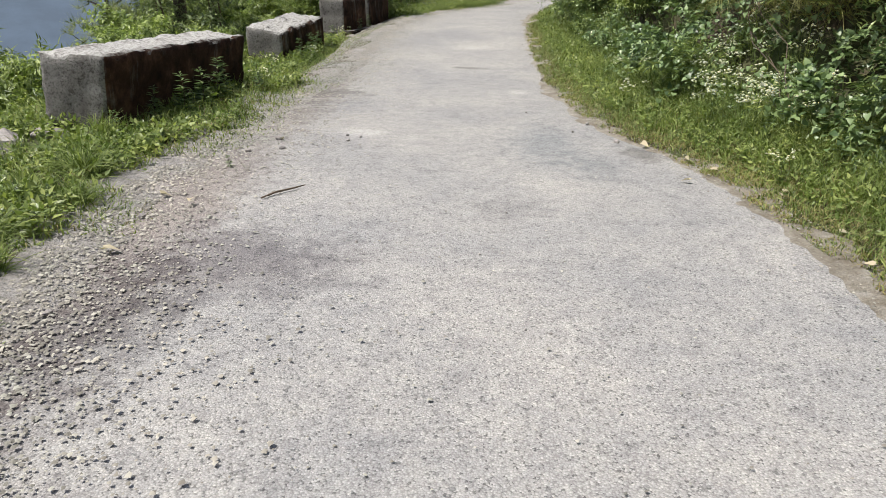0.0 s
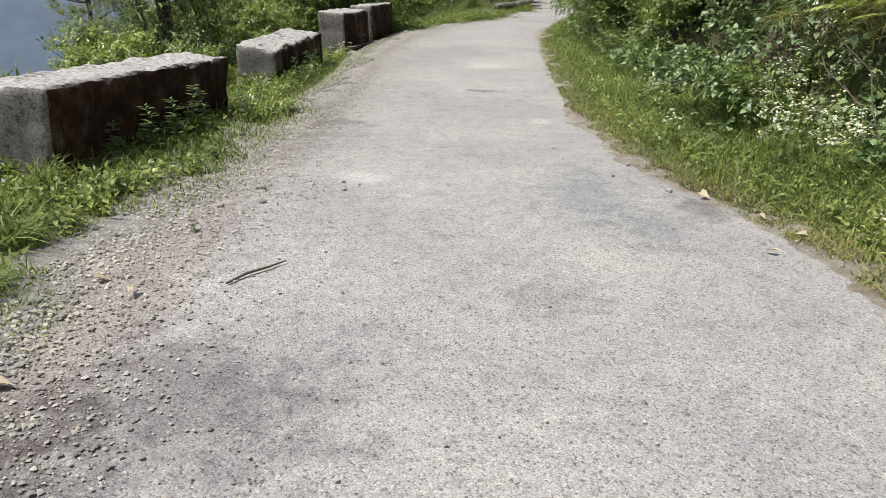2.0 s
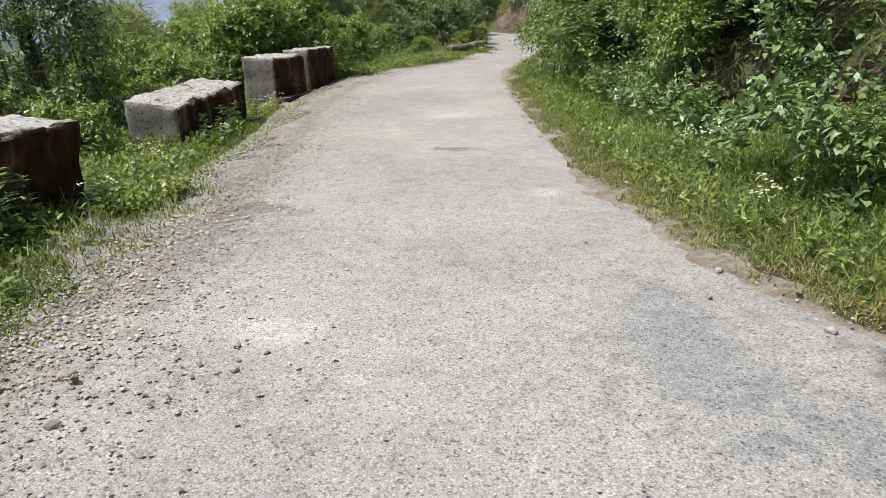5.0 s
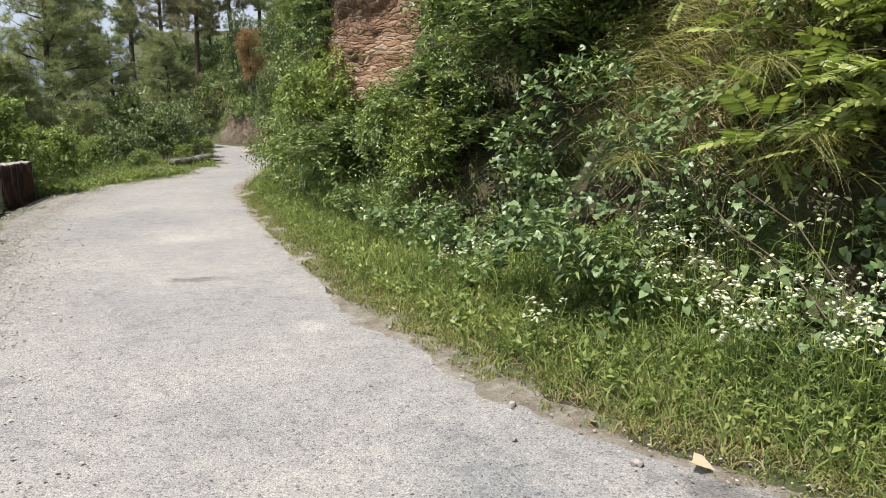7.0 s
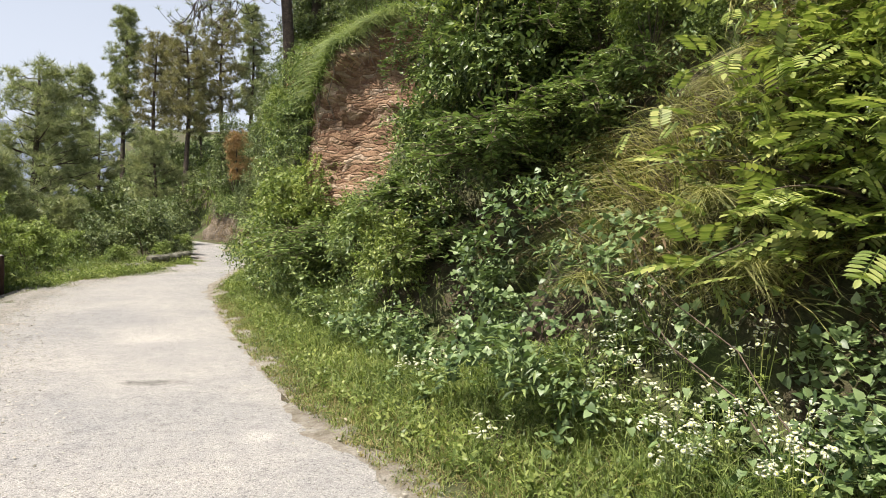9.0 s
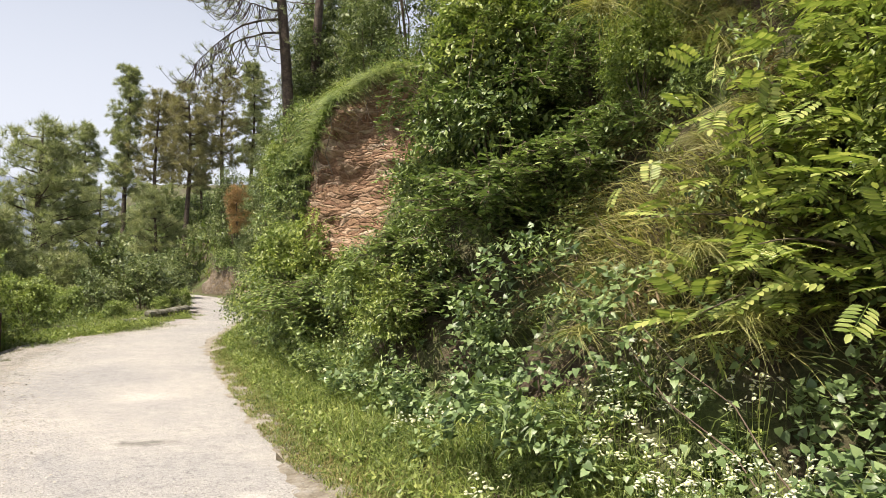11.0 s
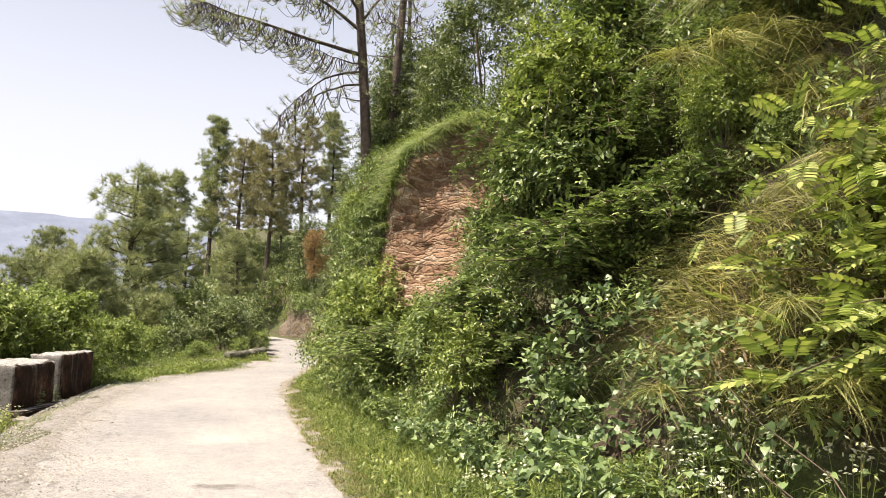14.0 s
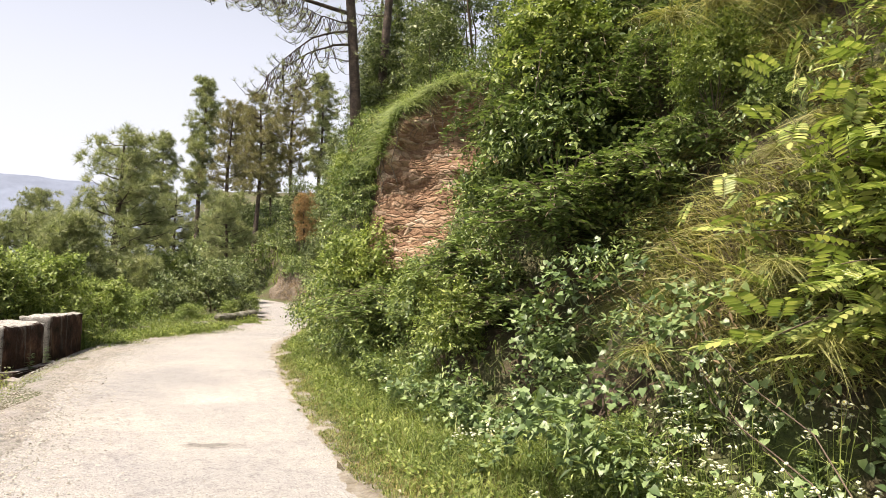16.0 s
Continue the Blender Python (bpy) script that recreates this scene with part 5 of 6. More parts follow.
def flower_mesh():
    n = 14
    ang = np.arange(n) * 2 * math.pi / n
    rad = np.where(np.arange(n) % 2 == 0, 0.0135, 0.0105)
    rim = np.stack([rad * np.cos(ang), rad * np.sin(ang), -0.001 + 0.002 * (np.arange(n) % 2)], 1)
    eye = np.stack([0.0045 * np.cos(ang), 0.0045 * np.sin(ang), np.full(n, 0.003)], 1)
    v = np.concatenate([rim, eye, [[0, 0, 0.0045]], [[0, 0, -0.004]]])
    f = []
    for k in range(n):
        m = (k + 1) % n
        f += [(k, m, n + m), (k, n + m, n + k), (n + k, n + m, 2 * n), (m, k, 2 * n + 1)]
    me = mesh_from("flower_head", v, np.array(f), PETAL)
    me.materials.append(EYE_YELLOW)
    for k, p in enumerate(me.polygons):
        if k % 4 == 2:
            p.material_index = 1
    return me


FLOWER = flower_mesh()
daisy = daisy_plant(171, 12, 0.56, "white daisy-like flowers on thin green stalks")
put(daisy, 2.15, 6.9)
daisy_b = daisy_plant(172, 7, 0.34, "small white daisy-like flowers on thin green stalks")
put(daisy_b, 1.95, 9.6)
for k, (x, y) in enumerate([(2.35, 6.6), (2.4, 7.1), (2.6, 6.8), (2.7, 7.25), (2.55, 6.3), (2.2, 7.35), (2.8, 6.5), (2.95, 6.9), (2.05, 6.55), (2.45, 7.5), (2.3, 6.2), (2.7, 5.9), (2.9, 6.2), (2.5, 5.6), (2.15, 6.0), (2.75, 7.6),
                            (2.0, 9.9), (2.15, 9.75), (1.9, 12.6), (2.1, 11.5), (2.15, 13.4), (2.2, 15.2), (2.1, 16.2), (2.35, 16.6), (2.2, 17.5), (2.3, 18.3), (2.1, 19.0), (2.45, 18.9), (2.15, 14.3), (2.3, 19.6), (2.25, 5.2), (1.75, 8.0), (2.7, 8.3), (2.5, 10.6), (2.9, 8.0)]):
    again(daisy if k < 16 else daisy_b, x + (0.22 if k < 16 else 0.0), y + (0.4 if k < 16 else 0.0), None, k * 1.7, 0.85 + 0.3 * ((k * 37) % 10) / 10)
for k, (x, y) in enumerate([(-2.75, 12.1), (-2.95, 8.2), (-3.0, 10.6), (-2.6, 8.6), (-2.7, 15.4)]):
    again(daisy_b, x, y, None, k * 2.1, 0.9)


# ---- weeds by the parapet ----
def tall_weed(seed, tall, leaves, size, mat, label):
    rng = rng_for(seed)
    root = tagged(new("tall_weed"), label, "weed", "weeds by the parapet")
    t = np.linspace(0, 1, 7)[:, None]
    line = np.array([0.0, 0, -0.03]) + np.array([0.05, -0.04, tall]) * t + np.array([0.04, 0.02, 0]) * np.sin(t * 3)
    v, f = tube(line, np.linspace(0.005, 0.002, 7), 5)
    part("stalk", mesh_from("stalk", v, f, MAT_TWIG, True), root)
    q = 0.15 + 0.85 * rng.random(leaves)
    p = np.stack([np.interp(q, t[:, 0], line[:, k]) for k in range(3)], 1)
    az = rng.random(leaves) * 2 * math.pi
    a = np.stack([np.cos(az), np.sin(az), 0.35 * np.ones(leaves)], 1)
    v, f = scatter(NARROW, p, a, np.tile(UP, (leaves, 1)), size * (1.2 - 0.7 * q))
    tagged(part("leafage", mesh_from("leafage", v, f, mat), root), kind="stuff")
    return root


weed = put(tall_weed(181, 0.52, 60, 0.14, LEAF_VINE, "grey-green tall weed with narrow leaves by the parapet"), -3.02, 7.2)
for k, (x, y, s) in enumerate([(-2.95, 7.55, 1.0), (-2.9, 7.9, 1.1), (-3.1, 6.85, 0.8), (-2.85, 8.3, 0.9), (-2.95, 12.3, 0.9), (-2.9, 12.6, 1.0), (-2.85, 12.9, 0.8), (-2.8, 13.3, 0.9), (-2.6, 8.75, 0.8), (-3.2, 6.2, 0.6), (-2.75, 13.8, 1.0), (-2.55, 16.4, 0.8), (-2.45, 17.4, 0.8), (-1.92, 5.4, 0.3), (2.25, 5.35, 0.5), (-2.7, 9.4, 0.7)]):
    again(weed, x, y, None, k * 1.3, s)
spike = tussock(182, 340, 0.42, "clump of long green grass before the parapet", (0.1, 0, 1.0), 0.6)
put(spike, -2.85, 5.0)
for x, y, s in [(-2.6, 4.4, 0.7), (-3.1, 5.4, 0.8), (-2.5, 3.3, 0.7), (-2.75, 3.7, 0.8), (-3.3, 6.15, 0.9), (-2.35, 2.7, 0.6), (-2.9, 4.3, 0.8)]:
    again(spike, x, y, None, x * 7, s)

# ---- beyond the parapet ----
left_a = shrub_thing("slope_shrub", 83, 2.0, 1.0, 640, 10, NARROW, 0.14, LEAF_SLOPE, "green narrow-leaved shrub growing below the road edge", group="shrubs beyond the parapet", lift=0.05)
put(left_a, -5.0, 17.0, -0.6)
left_b = shrub_thing("slope_shrub", 84, 2.0, 1.0, 640, 10, LEAF, 0.10, LEAF_SLOPE, "light green leafy shrub growing below the road edge", group="shrubs beyond the parapet", lift=0.05)
put(left_b, -4.1, 18.6, -0.3)
for k, (x, y, z, turn, size) in enumerate([(-5.4, 14.6, -0.9, 1.0, 0.95), (-3.4, 20.6, -0.1, 2.1, 0.95), (-2.75, 21.7, 0.1, 0.4, 0.75), (-5.6, 20.5, -0.6, 3.3, 1.25), (-4.9, 10.4, -0.9, 4.1, 0.8),
                                           (-5.6, 8.2, -1.2, 5.0, 1.0), (-5.6, 12.0, -1.2, 0.8, 1.0), (-6.8, 16.5, -1.4, 2.7, 1.3), (-4.6, 23.0, -0.4, 1.9, 1.2), (-3.0, 24.4, -0.1, 3.9, 0.9), (-6.9, 10.0, -2.2, 0.2, 1.2), (-6.0, 5.6, -1.7, 2.2, 1.0),
                                           (-4.1, 19.9, -0.3, 1.2, 1.0), (-7.6, 7.0, -2.6, 1.1, 1.2), (-4.6, 15.9, -0.5, 3.0, 0.75), (-3.1, 19.6, 0.0, 3.0, 0.65), (-8.5, 12.5, -3.2, 2.0, 1.5), (-7.8, 20.5, -2.0, 2.0, 1.5), (-4.2, 14.4, -0.4, 2.0, 0.5), (-4.5, 21.5, -0.4, 5.0, 1.1)]):
    again(left_a if k % 2 else left_b, x, y, z, turn, size)
left_c = shrub_thing("dark_shrub", 85, 1.9, 1.1, 560, 9, LEAF, 0.11, LEAF_DARK, "dark grey-green shrub behind the low wall", group="shrubs behind the low wall", lift=0.05)
put(left_c, 0.5, 28.0, 0.3)
for ob, x, y, z, turn, size in [(left_c, 1.3, 30.5, 0.4, 2.2, 0.9), (left_c, -0.8, 27.5, 0.2, 4.0, 0.8), (left_b, -1.6, 26.5, 0.1, 1.0, 0.65), (left_c, -2.6, 29.5, 0.0, 0.7, 1.1), (left_c, 0.0, 32.5, 0.4, 5.2, 1.3), (left_b, -0.3, 25.4, 0.2, 2.0, 0.4),
                                (left_b, 0.9, 26.8, 0.3, 3.0, 0.4), (left_c, 1.2, 34.0, 0.5, 1.0, 1.1), (left_a, -2.0, 25.6, -0.1, 2.5, 0.7), (left_b, 1.6, 28.6, 0.4, 4.1, 0.45), (left_c, -4.6, 33.0, -0.6, 1.6, 1.6), (left_a, -1.2, 36.0, 0.0, 0.6, 1.5), (left_c, -6.5, 27.5, -1.2, 2.6, 1.7), (left_a, -8.0, 31.0, -1.6, 0.9, 1.9), (left_c, 1.9, 38.0, 0.5, 2.0, 1.2)]:
    again(ob, x, y, z, turn, size)


# ---- pines ----
def to_top(ob, tall, x, y, top, turn=0.0, first=False):
    """Stands a pine on the ground so that it reaches a height."""
    g = height(x, y) - 0.2
    s = (top - g) / tall
    return put(ob, x, y, g, turn, s) if first else again(ob, x, y, g, turn, s)


pine_d = pine_thing(91, 8.0, 0.16, 2.05, 16, 6, 0.17, NEEDLE, "broad round-crowned pine below the bend of the road", needle=0.27, round_top=1.0, rise_up=0.3, per=6, clump=0.12)
to_top(pine_d, 8.0, -2.95, 33.5, 7.75, 0.0, True)
pine_b = pine_thing(92, 14.5, 0.28, 1.55, 22, 6, 0.20, NEEDLE, "tall slender pine on the hillside", needle=0.36, round_top=1.0, rise_up=0.25, clump=0.13)
to_top(pine_b, 14.5, 0.3, 57.0, 16.9, 0.0, True)
pine_c = pine_thing(93, 11.5, 0.38, 1.7, 12, 5, 0.18, NEEDLE_DRY, "tall thin-crowned pine with sparse brownish needles", needle=0.34, round_top=1.0, rise_up=0.4, clump=0.14)
to_top(pine_c, 11.5, 3.5, 48.0, 13.8, 0.0, True)
for ob, tall, x, y, top, turn in [(pine_b, 14.5, -2.4, 60.0, 13.2, 1.0), (pine_c, 11.5, 2.0, 52.0, 14.1, 2.0), (pine_c, 11.5, 5.8, 50.0, 15.6, 3.0), (pine_d, 8.0, -7.5, 45.0, 6.6, 2.0), (pine_c, 11.5, 3.2, 56.0, 14.9, 0.4),
                                  (pine_d, 8.0, -6.0, 34.0, 4.5, 2.0), (pine_b, 14.5, 5.0, 55.0, 12.6, 2.4), (pine_d, 8.0, -1.0, 42.0, 6.4, 1.1), (pine_b, 14.5, -4.6, 62.0, 10.4, 4.0), (pine_d, 8.0, 1.6, 45.0, 7.2, 3.3), (pine_b, 14.5, 8.6, 56.0, 18.0, 5.0)]:
    to_top(ob, tall, x, y, top, turn)
sapling = put(pine_thing(95, 3.6, 0.05, 1.15, 12, 7, 0.055, NEEDLE, "young bushy pine below the road", TUFT_FAR, 0.30, 0.9), -3.7, 28.0, 0.2)
again(sapling, -1.7, 29.5, 0.2, 1.0, 0.65)
again(sapling, -6.2, 24.0, -1.0, 2.0, 0.9)
again(sapling, -6.4, 19.0, -1.6, 3.0, 1.0)
withered = pine_thing(96, 3.6, 0.1, 0.8, 9, 2, 0.05, LEAF_RUST, "withered brown sapling on the hillside", TUFT_FAR, 0.25, 0.9, group="")
put(withered, 5.0, 39.0, 3.8, 0.0, 0.75)


def bough(root, a, b, sag, thick, twigs, seed):
    """A bare bough whose twigs droop and curl up to a small tuft."""
    rng = rng_for(seed)
    a, b = np.array(a, float), np.array(b, float)
    t = np.linspace(0, 1, 10)[:, None]
    line = a + (b - a) * t - UP * (sag * np.sin(t * math.pi)) + rng.normal(0, 0.03, (10, 3)) * t
    v, f = tube(line, thick * np.linspace(1, 0.2, 10), 6)
    br = part("bough", mesh_from("bough", v, f, MAT_BARK, True), root)
    if not twigs:
        return
    fine, tip, way = [], [], []
    for k in range(twigs):
        q = 0.25 + 0.75 * rng.random() ** 0.8
        s = np.array([np.interp(q, t[:, 0], line[:, i]) for i in range(3)])
        d = unit(rng.normal(0, 1, 3) * np.array([1, 1, 0.2]) + 0.4 * unit(b - a))
        ln = 0.45 + 0.5 * rng.random()
        w = np.linspace(0, 1, 7)[:, None]
        tw = s + d * ln * w - UP * (ln * 1.1 * np.sin(w * 2.2) * (1 - 0.55 * w)) + rng.normal(0, 0.01, (7, 3))
        fine.append(tube(tw, np.linspace(0.011, 0.006, 7), 3))
        for u in (0.6, 1.0):
            tip.append(tw[int(u * 6)])
            way.append(UP + 0.3 * d + rng.normal(0, 0.2, 3))
    v, f = join(fine)
    tagged(part("twig_spray", mesh_from("twig_spray", v, f, MAT_BARK), br), kind="stuff")
    v, f = scatter(TUFT_NEAR, np.array(tip), np.array(way), rng.normal(0, 1, (len(tip), 3)), 0.13 + 0.08 * rng.random(len(tip)))
    tagged(part("foliage", mesh_from("foliage", v, f, NEEDLE), br), kind="stuff")


def bank_pine():
    root = tagged(new("pine_tree"), "tall dark-barked pine with bare drooping boughs on the bank", "pine tree", "pines")
    h = np.linspace(0, 1, 16)[:, None]
    line = np.array([3.60, 21.6, 4.4]) + np.array([-0.62, 0.1, 9.6]) * h + np.array([0.05, 0.03, 0]) * np.sin(h * 6)
    v, f = tube(line, 0.155 - 0.07 * h[:, 0], 12)
    part("trunk", mesh_from("trunk", v, f, MAT_BARK, True), root)
    for k, (z, end, sag, thick, twigs) in enumerate([(8.65, (-0.9, 21.3, 9.3), 0.05, 0.055, 170), (8.2, (1.2, 21.2, 6.55), -0.35, 0.035, 34), (7.85, (1.35, 22.0, 6.7), -0.3, 0.032, 26), (7.4, (2.4, 21.3, 7.3), 0.0, 0.02, 0),
                                                     (9.3, (0.6, 21.8, 10.6), -0.2, 0.05, 90), (9.8, (1.8, 20.9, 11.2), 0.0, 0.05, 60), (9.5, (3.9, 21.2, 10.3), -0.1, 0.04, 8), (8.4, (2.0, 21.0, 8.35), 0.05, 0.025, 30),
                                                     (10.5, (-0.2, 21.6, 11.6), 0.0, 0.05, 30), (10.9, (5.0, 22.4, 11.6), 0.0, 0.05, 24), (11.6, (2.0, 23.0, 12.8), 0.0, 0.05, 24), (12.4, (3.6, 20.6, 13.4), 0.0, 0.04, 24), (13.2, (2.2, 21.6, 14.2), 0.0, 0.04, 24)]):
        u = (z - 4.4) / 9.6
        bough(root, (3.60 - 0.62 * u, 21.6 + 0.1 * u, z), end, sag, thick, twigs, 300 + k)


bank_pine()


def plain_pine(seed, base, top, thick):
    root = tagged(new("pine_tree"), "bare straight pine trunk on the bank crest with sparse boughs", "pine tree", "pines")
    a, b = np.array(base, float), np.array(top, float)
    h = np.linspace(0, 1, 12)[:, None]
    v, f = tube(a + (b - a) * h + np.array([0.05, 0.02, 0]) * np.sin(h * 5 + seed), thick * (1 - 0.45 * h[:, 0]), 10)
    part("trunk", mesh_from("trunk", v, f, MAT_BARK, True), root)
    rng = rng_for(seed)
    for k in range(7):
        t = 0.35 + 0.6 * rng.random()
        az = rng.random() * 6.28
        p = a + (b - a) * t
        bough(root, p, p + np.array([math.cos(az), math.sin(az), 0.1]) * (0.8 + rng.random()), 0.05, 0.02, 10, seed * 10 + k)


plain_pine(41, (4.5, 23.0, 4.8), (4.85, 23.0, 13.0), 0.15)
plain_pine(42, (5.2, 24.5, 5.0), (5.45, 24.6, 12.5), 0.07)
plain_pine(43, (5.6, 26.0, 5.0), (5.9, 26.0, 13.0), 0.10)
plain_pine(44, (5.0, 25.5, 5.0), (5.1, 25.0, 11.5), 0.05)


# ---- leafy trees ----
edge_pine = pine_thing(99, 6.4, 0.2, 1.35, 11, 4, 0.10, NEEDLE, "thin young pine with tufted boughs rising from below the road", TUFT_NEAR, 0.26, 0.8, per=4, rise_up=0.45, clump=0.10)
put(edge_pine, -6.7, 17.6, -3.2)
again(edge_pine, -8.0, 16.0, -3.6, 2.0, 1.0)
slope_tree = shrub_thing("slope_tree", 97, 4.4, 1.0, 800, 11, NARROW, 0.14, LEAF_DARK, "dark narrow-leaved tree rising from below the road", "tree", lift=0.12, twig=0.45)
v, f = tube([(0, 0, -0.4), (0.05, 0.05, 1.2), (-0.05, 0.0, 2.6), (-0.1, 0.05, 4.2)], [0.13, 0.11, 0.09, 0.03], 9)
part("trunk", mesh_from("trunk", v, f, MAT_BARK, True), slope_tree)
put(slope_tree, -5.35, 13.4, -1.3)
for x, y, z, turn, size in [(-2.9, 20.2, 0.1, 0.5, 1.0), (-3.6, 19.0, 0.0, 2.4, 1.0), (-2.2, 22.8, 0.2, 3.9, 0.7), (-4.3, 11.9, -0.5, 1.5, 0.55), (-4.6, 9.6, -0.8, 3.5, 0.75)]:
    again(left_b, x, y, z, turn, size)
again(left_c, -4.9, 12.3, -0.9, 1.0, 0.8)
tree_r = shrub_thing("hillside_tree", 98, 4.6, 1.5, 1100, 11, LEAF, 0.11, LEAF_DARK, "dark leafy tree on the crest of the bank", "tree", "leafy trees on the crest", lift=0.05, twig=0.45)
put(tree_r, 4.6, 22.8, 4.4, 0.0, 0.9)
for x, y, z, turn, size in [(3.9, 25.5, 2.8, 1.5, 0.5), (6.2, 20.0, 6.2, 3.0, 1.0), (5.9, 15.8, 5.4, 4.4, 0.9), (6.6, 12.5, 6.2, 0.9, 0.9), (6.2, 29.5, 3.6, 2.6, 0.7), (6.6, 34.0, 3.6, 5.6, 0.6), (5.6, 44.0, 3.6, 1.1, 0.9), (5.3, 24.0, 5.6, 2.0, 1.0), (6.4, 28.0, 5.0, 0.3, 1.2), (6.6, 42.0, 4.2, 4.3, 0.7), (2.6, 50.0, 3.4, 3.1, 0.8), (4.9, 19.3, 5.4, 5.0, 0.6), (4.3, 22.3, 4.0, 0.8, 0.65), (5.6, 21.2, 5.6, 1.7, 0.8), (3.9, 24.0, 3.6, 3.7, 0.6), (5.2, 36.0, 1.6, 2.0, 0.45), (5.4, 39.0, 1.9, 4.0, 0.5), (8.5, 47.0, 5.4, 2.2, 0.9)]:
    again(tree_r, x, y, z, turn, size)


# ---- low wall, rubble, stones ----
def stone_mesh(seed, rough=0.35, flat=0.6):
    bm = bmesh.new()
    bmesh.ops.create_icosphere(bm, subdivisions=2 if seed >= 20 else 1, radius=1.0)
    for v in bm.verts:
        d = 1 + rough * noise.noise(v.co * 1.3 + Vector((seed * 3.7, 0, seed)))
        v.co = Vector((v.co.x * d, v.co.y * d * 0.8, v.co.z * d * flat))
    me = bpy.data.meshes.new("stone")
    bm.to_mesh(me)
    bm.free()
    me.materials.append(MAT_STONE)
    return me


STONES = [stone_mesh(k) for k in range(6)]
stone_rng = rng_for(191)
for x, y, s in [(-0.71, 3.9, 0.022), (0.18, 4.5, 0.018), (0.0, 3.77, 0.016), (-1.17, 6.4, 0.035), (-1.08, 6.55, 0.03), (-1.94, 5.9, 0.05), (-1.95, 4.81, 0.03), (0.19, 2.91, 0.015), (0.3, 2.88, 0.017), (-1.21, 6.61, 0.03), (0.56, 7.95, 0.028),
                (-1.8, 6.37, 0.06), (-1.68, 6.02, 0.05), (0.95, 7.03, 0.028), (1.05, 9.0, 0.03), (-2.02, 5.6, 0.04), (-1.7, 5.85, 0.03), (-0.56, 23.9, 0.09), (0.8, 24.1, 0.10), (-1.13, 20.5, 0.07), (1.15, 7.4, 0.04), (1.3, 6.6, 0.05), (-2.0, 3.4, 0.05), (-1.95, 2.9, 0.045), (-1.6, 2.5, 0.03), (-2.1, 4.2, 0.05)]:
    ob = tagged(new("stone", STONES[int(stone_rng.integers(0, 6))]), "loose grey stone lying on the road", "stone", "loose stones on the road")
    ob.matrix_world = Matrix.Translation((x, y, height(x, y) + 0.014 + s * 0.18)) @ Matrix.Rotation(stone_rng.random() * 6, 4, "Z") @ Matrix.Scale(s * 0.62, 4)
for x, y, s in [(-3.95, 5.8, 0.2), (-3.86, 6.12, 0.13), (-3.7, 6.14, 0.12), (-3.75, 5.35, 0.16), (-4.15, 5.5, 0.2), (-2.62, 15.7, 0.13), (-2.4, 17.5, 0.14), (-2.9, 15.75, 0.16), (-2.3, 17.2, 0.1)]:
    ob = tagged(new("rock", STONES[int(stone_rng.integers(0, 6))]), "pale flat rock lying in the grass by the parapet", "rock", "rocks by the parapet")
    ob.matrix_world = Matrix.Translation((x, y, height(x, y) + s * 0.2)) @ Matrix.Rotation(stone_rng.random() * 6, 4, "Z") @ Matrix.Scale(s, 4)

CHIP = (np.array([(1, 0, 0), (-0.4, 0.8, 0.05), (-0.7, -0.6, 0), (0.1, 0.1, 0.55), (0.3, -0.75, 0.1)], float), np.array([(0, 1, 3), (1, 2, 3), (2, 4, 3), (4, 0, 3)]))


def gravel(name, seed, n, line, side, y0, y1, spread, low, high, label, mat, outer=0.25, fade=1.0):
    rng = rng_for(seed)
    y = y0 + (y1 - y0) * rng.random(n) ** fade
    e = np.interp(y, line[:72, 1], line[:72, 0])
    x = e + side * (outer - np.abs(rng.normal(0, spread, n)))
    tilt = np.clip((22 - y) / 8, 0, 1) * -0.026 * np.clip(x, -2.5, 2.5)
    z = rise(y) + tilt + 0.021 + 0.006 * rng.random(n)
    p = np.stack([x, y, z], 1)
    az = rng.random(n) * 6.28
    a = np.stack([np.cos(az), np.sin(az), rng.normal(0, 0.15, n)], 1)
    v, f = scatter(CHIP, p, a, UP + rng.normal(0, 0.2, (n, 3)), low + (high - low) * rng.random(n) ** 2.2)
    return tagged(new(name, mesh_from(name, v, f, mat)), label, "gravel", kind="stuff")


MAT_GRAVEL = leaf_material("gravel_chip", (0.15, 0.138, 0.132), (0.27, 0.252, 0.242), (0.42, 0.40, 0.385), 0.0, 0.9)
gravel("shoulder_gravel", 192, 75000, LEFT_COARSE, -1, 0.5, 24.0, 0.6, 0.004, 0.017, "loose reddish-grey gravel along the valley side of the road", MAT_GRAVEL, 0.6, 1.9)
gravel("edge_gravel", 193, 4500, RIGHT_COARSE, 1, 1.5, 22.0, 0.28, 0.003, 0.013, "loose gravel along the hill side of the road", MAT_GRAVEL)
gravel("road_grit", 194, 5200, LEFT_COARSE, -1, 0.8, 16.0, 2.2, 0.003, 0.011, "fine grit lying loose on the road", MAT_GRAVEL)


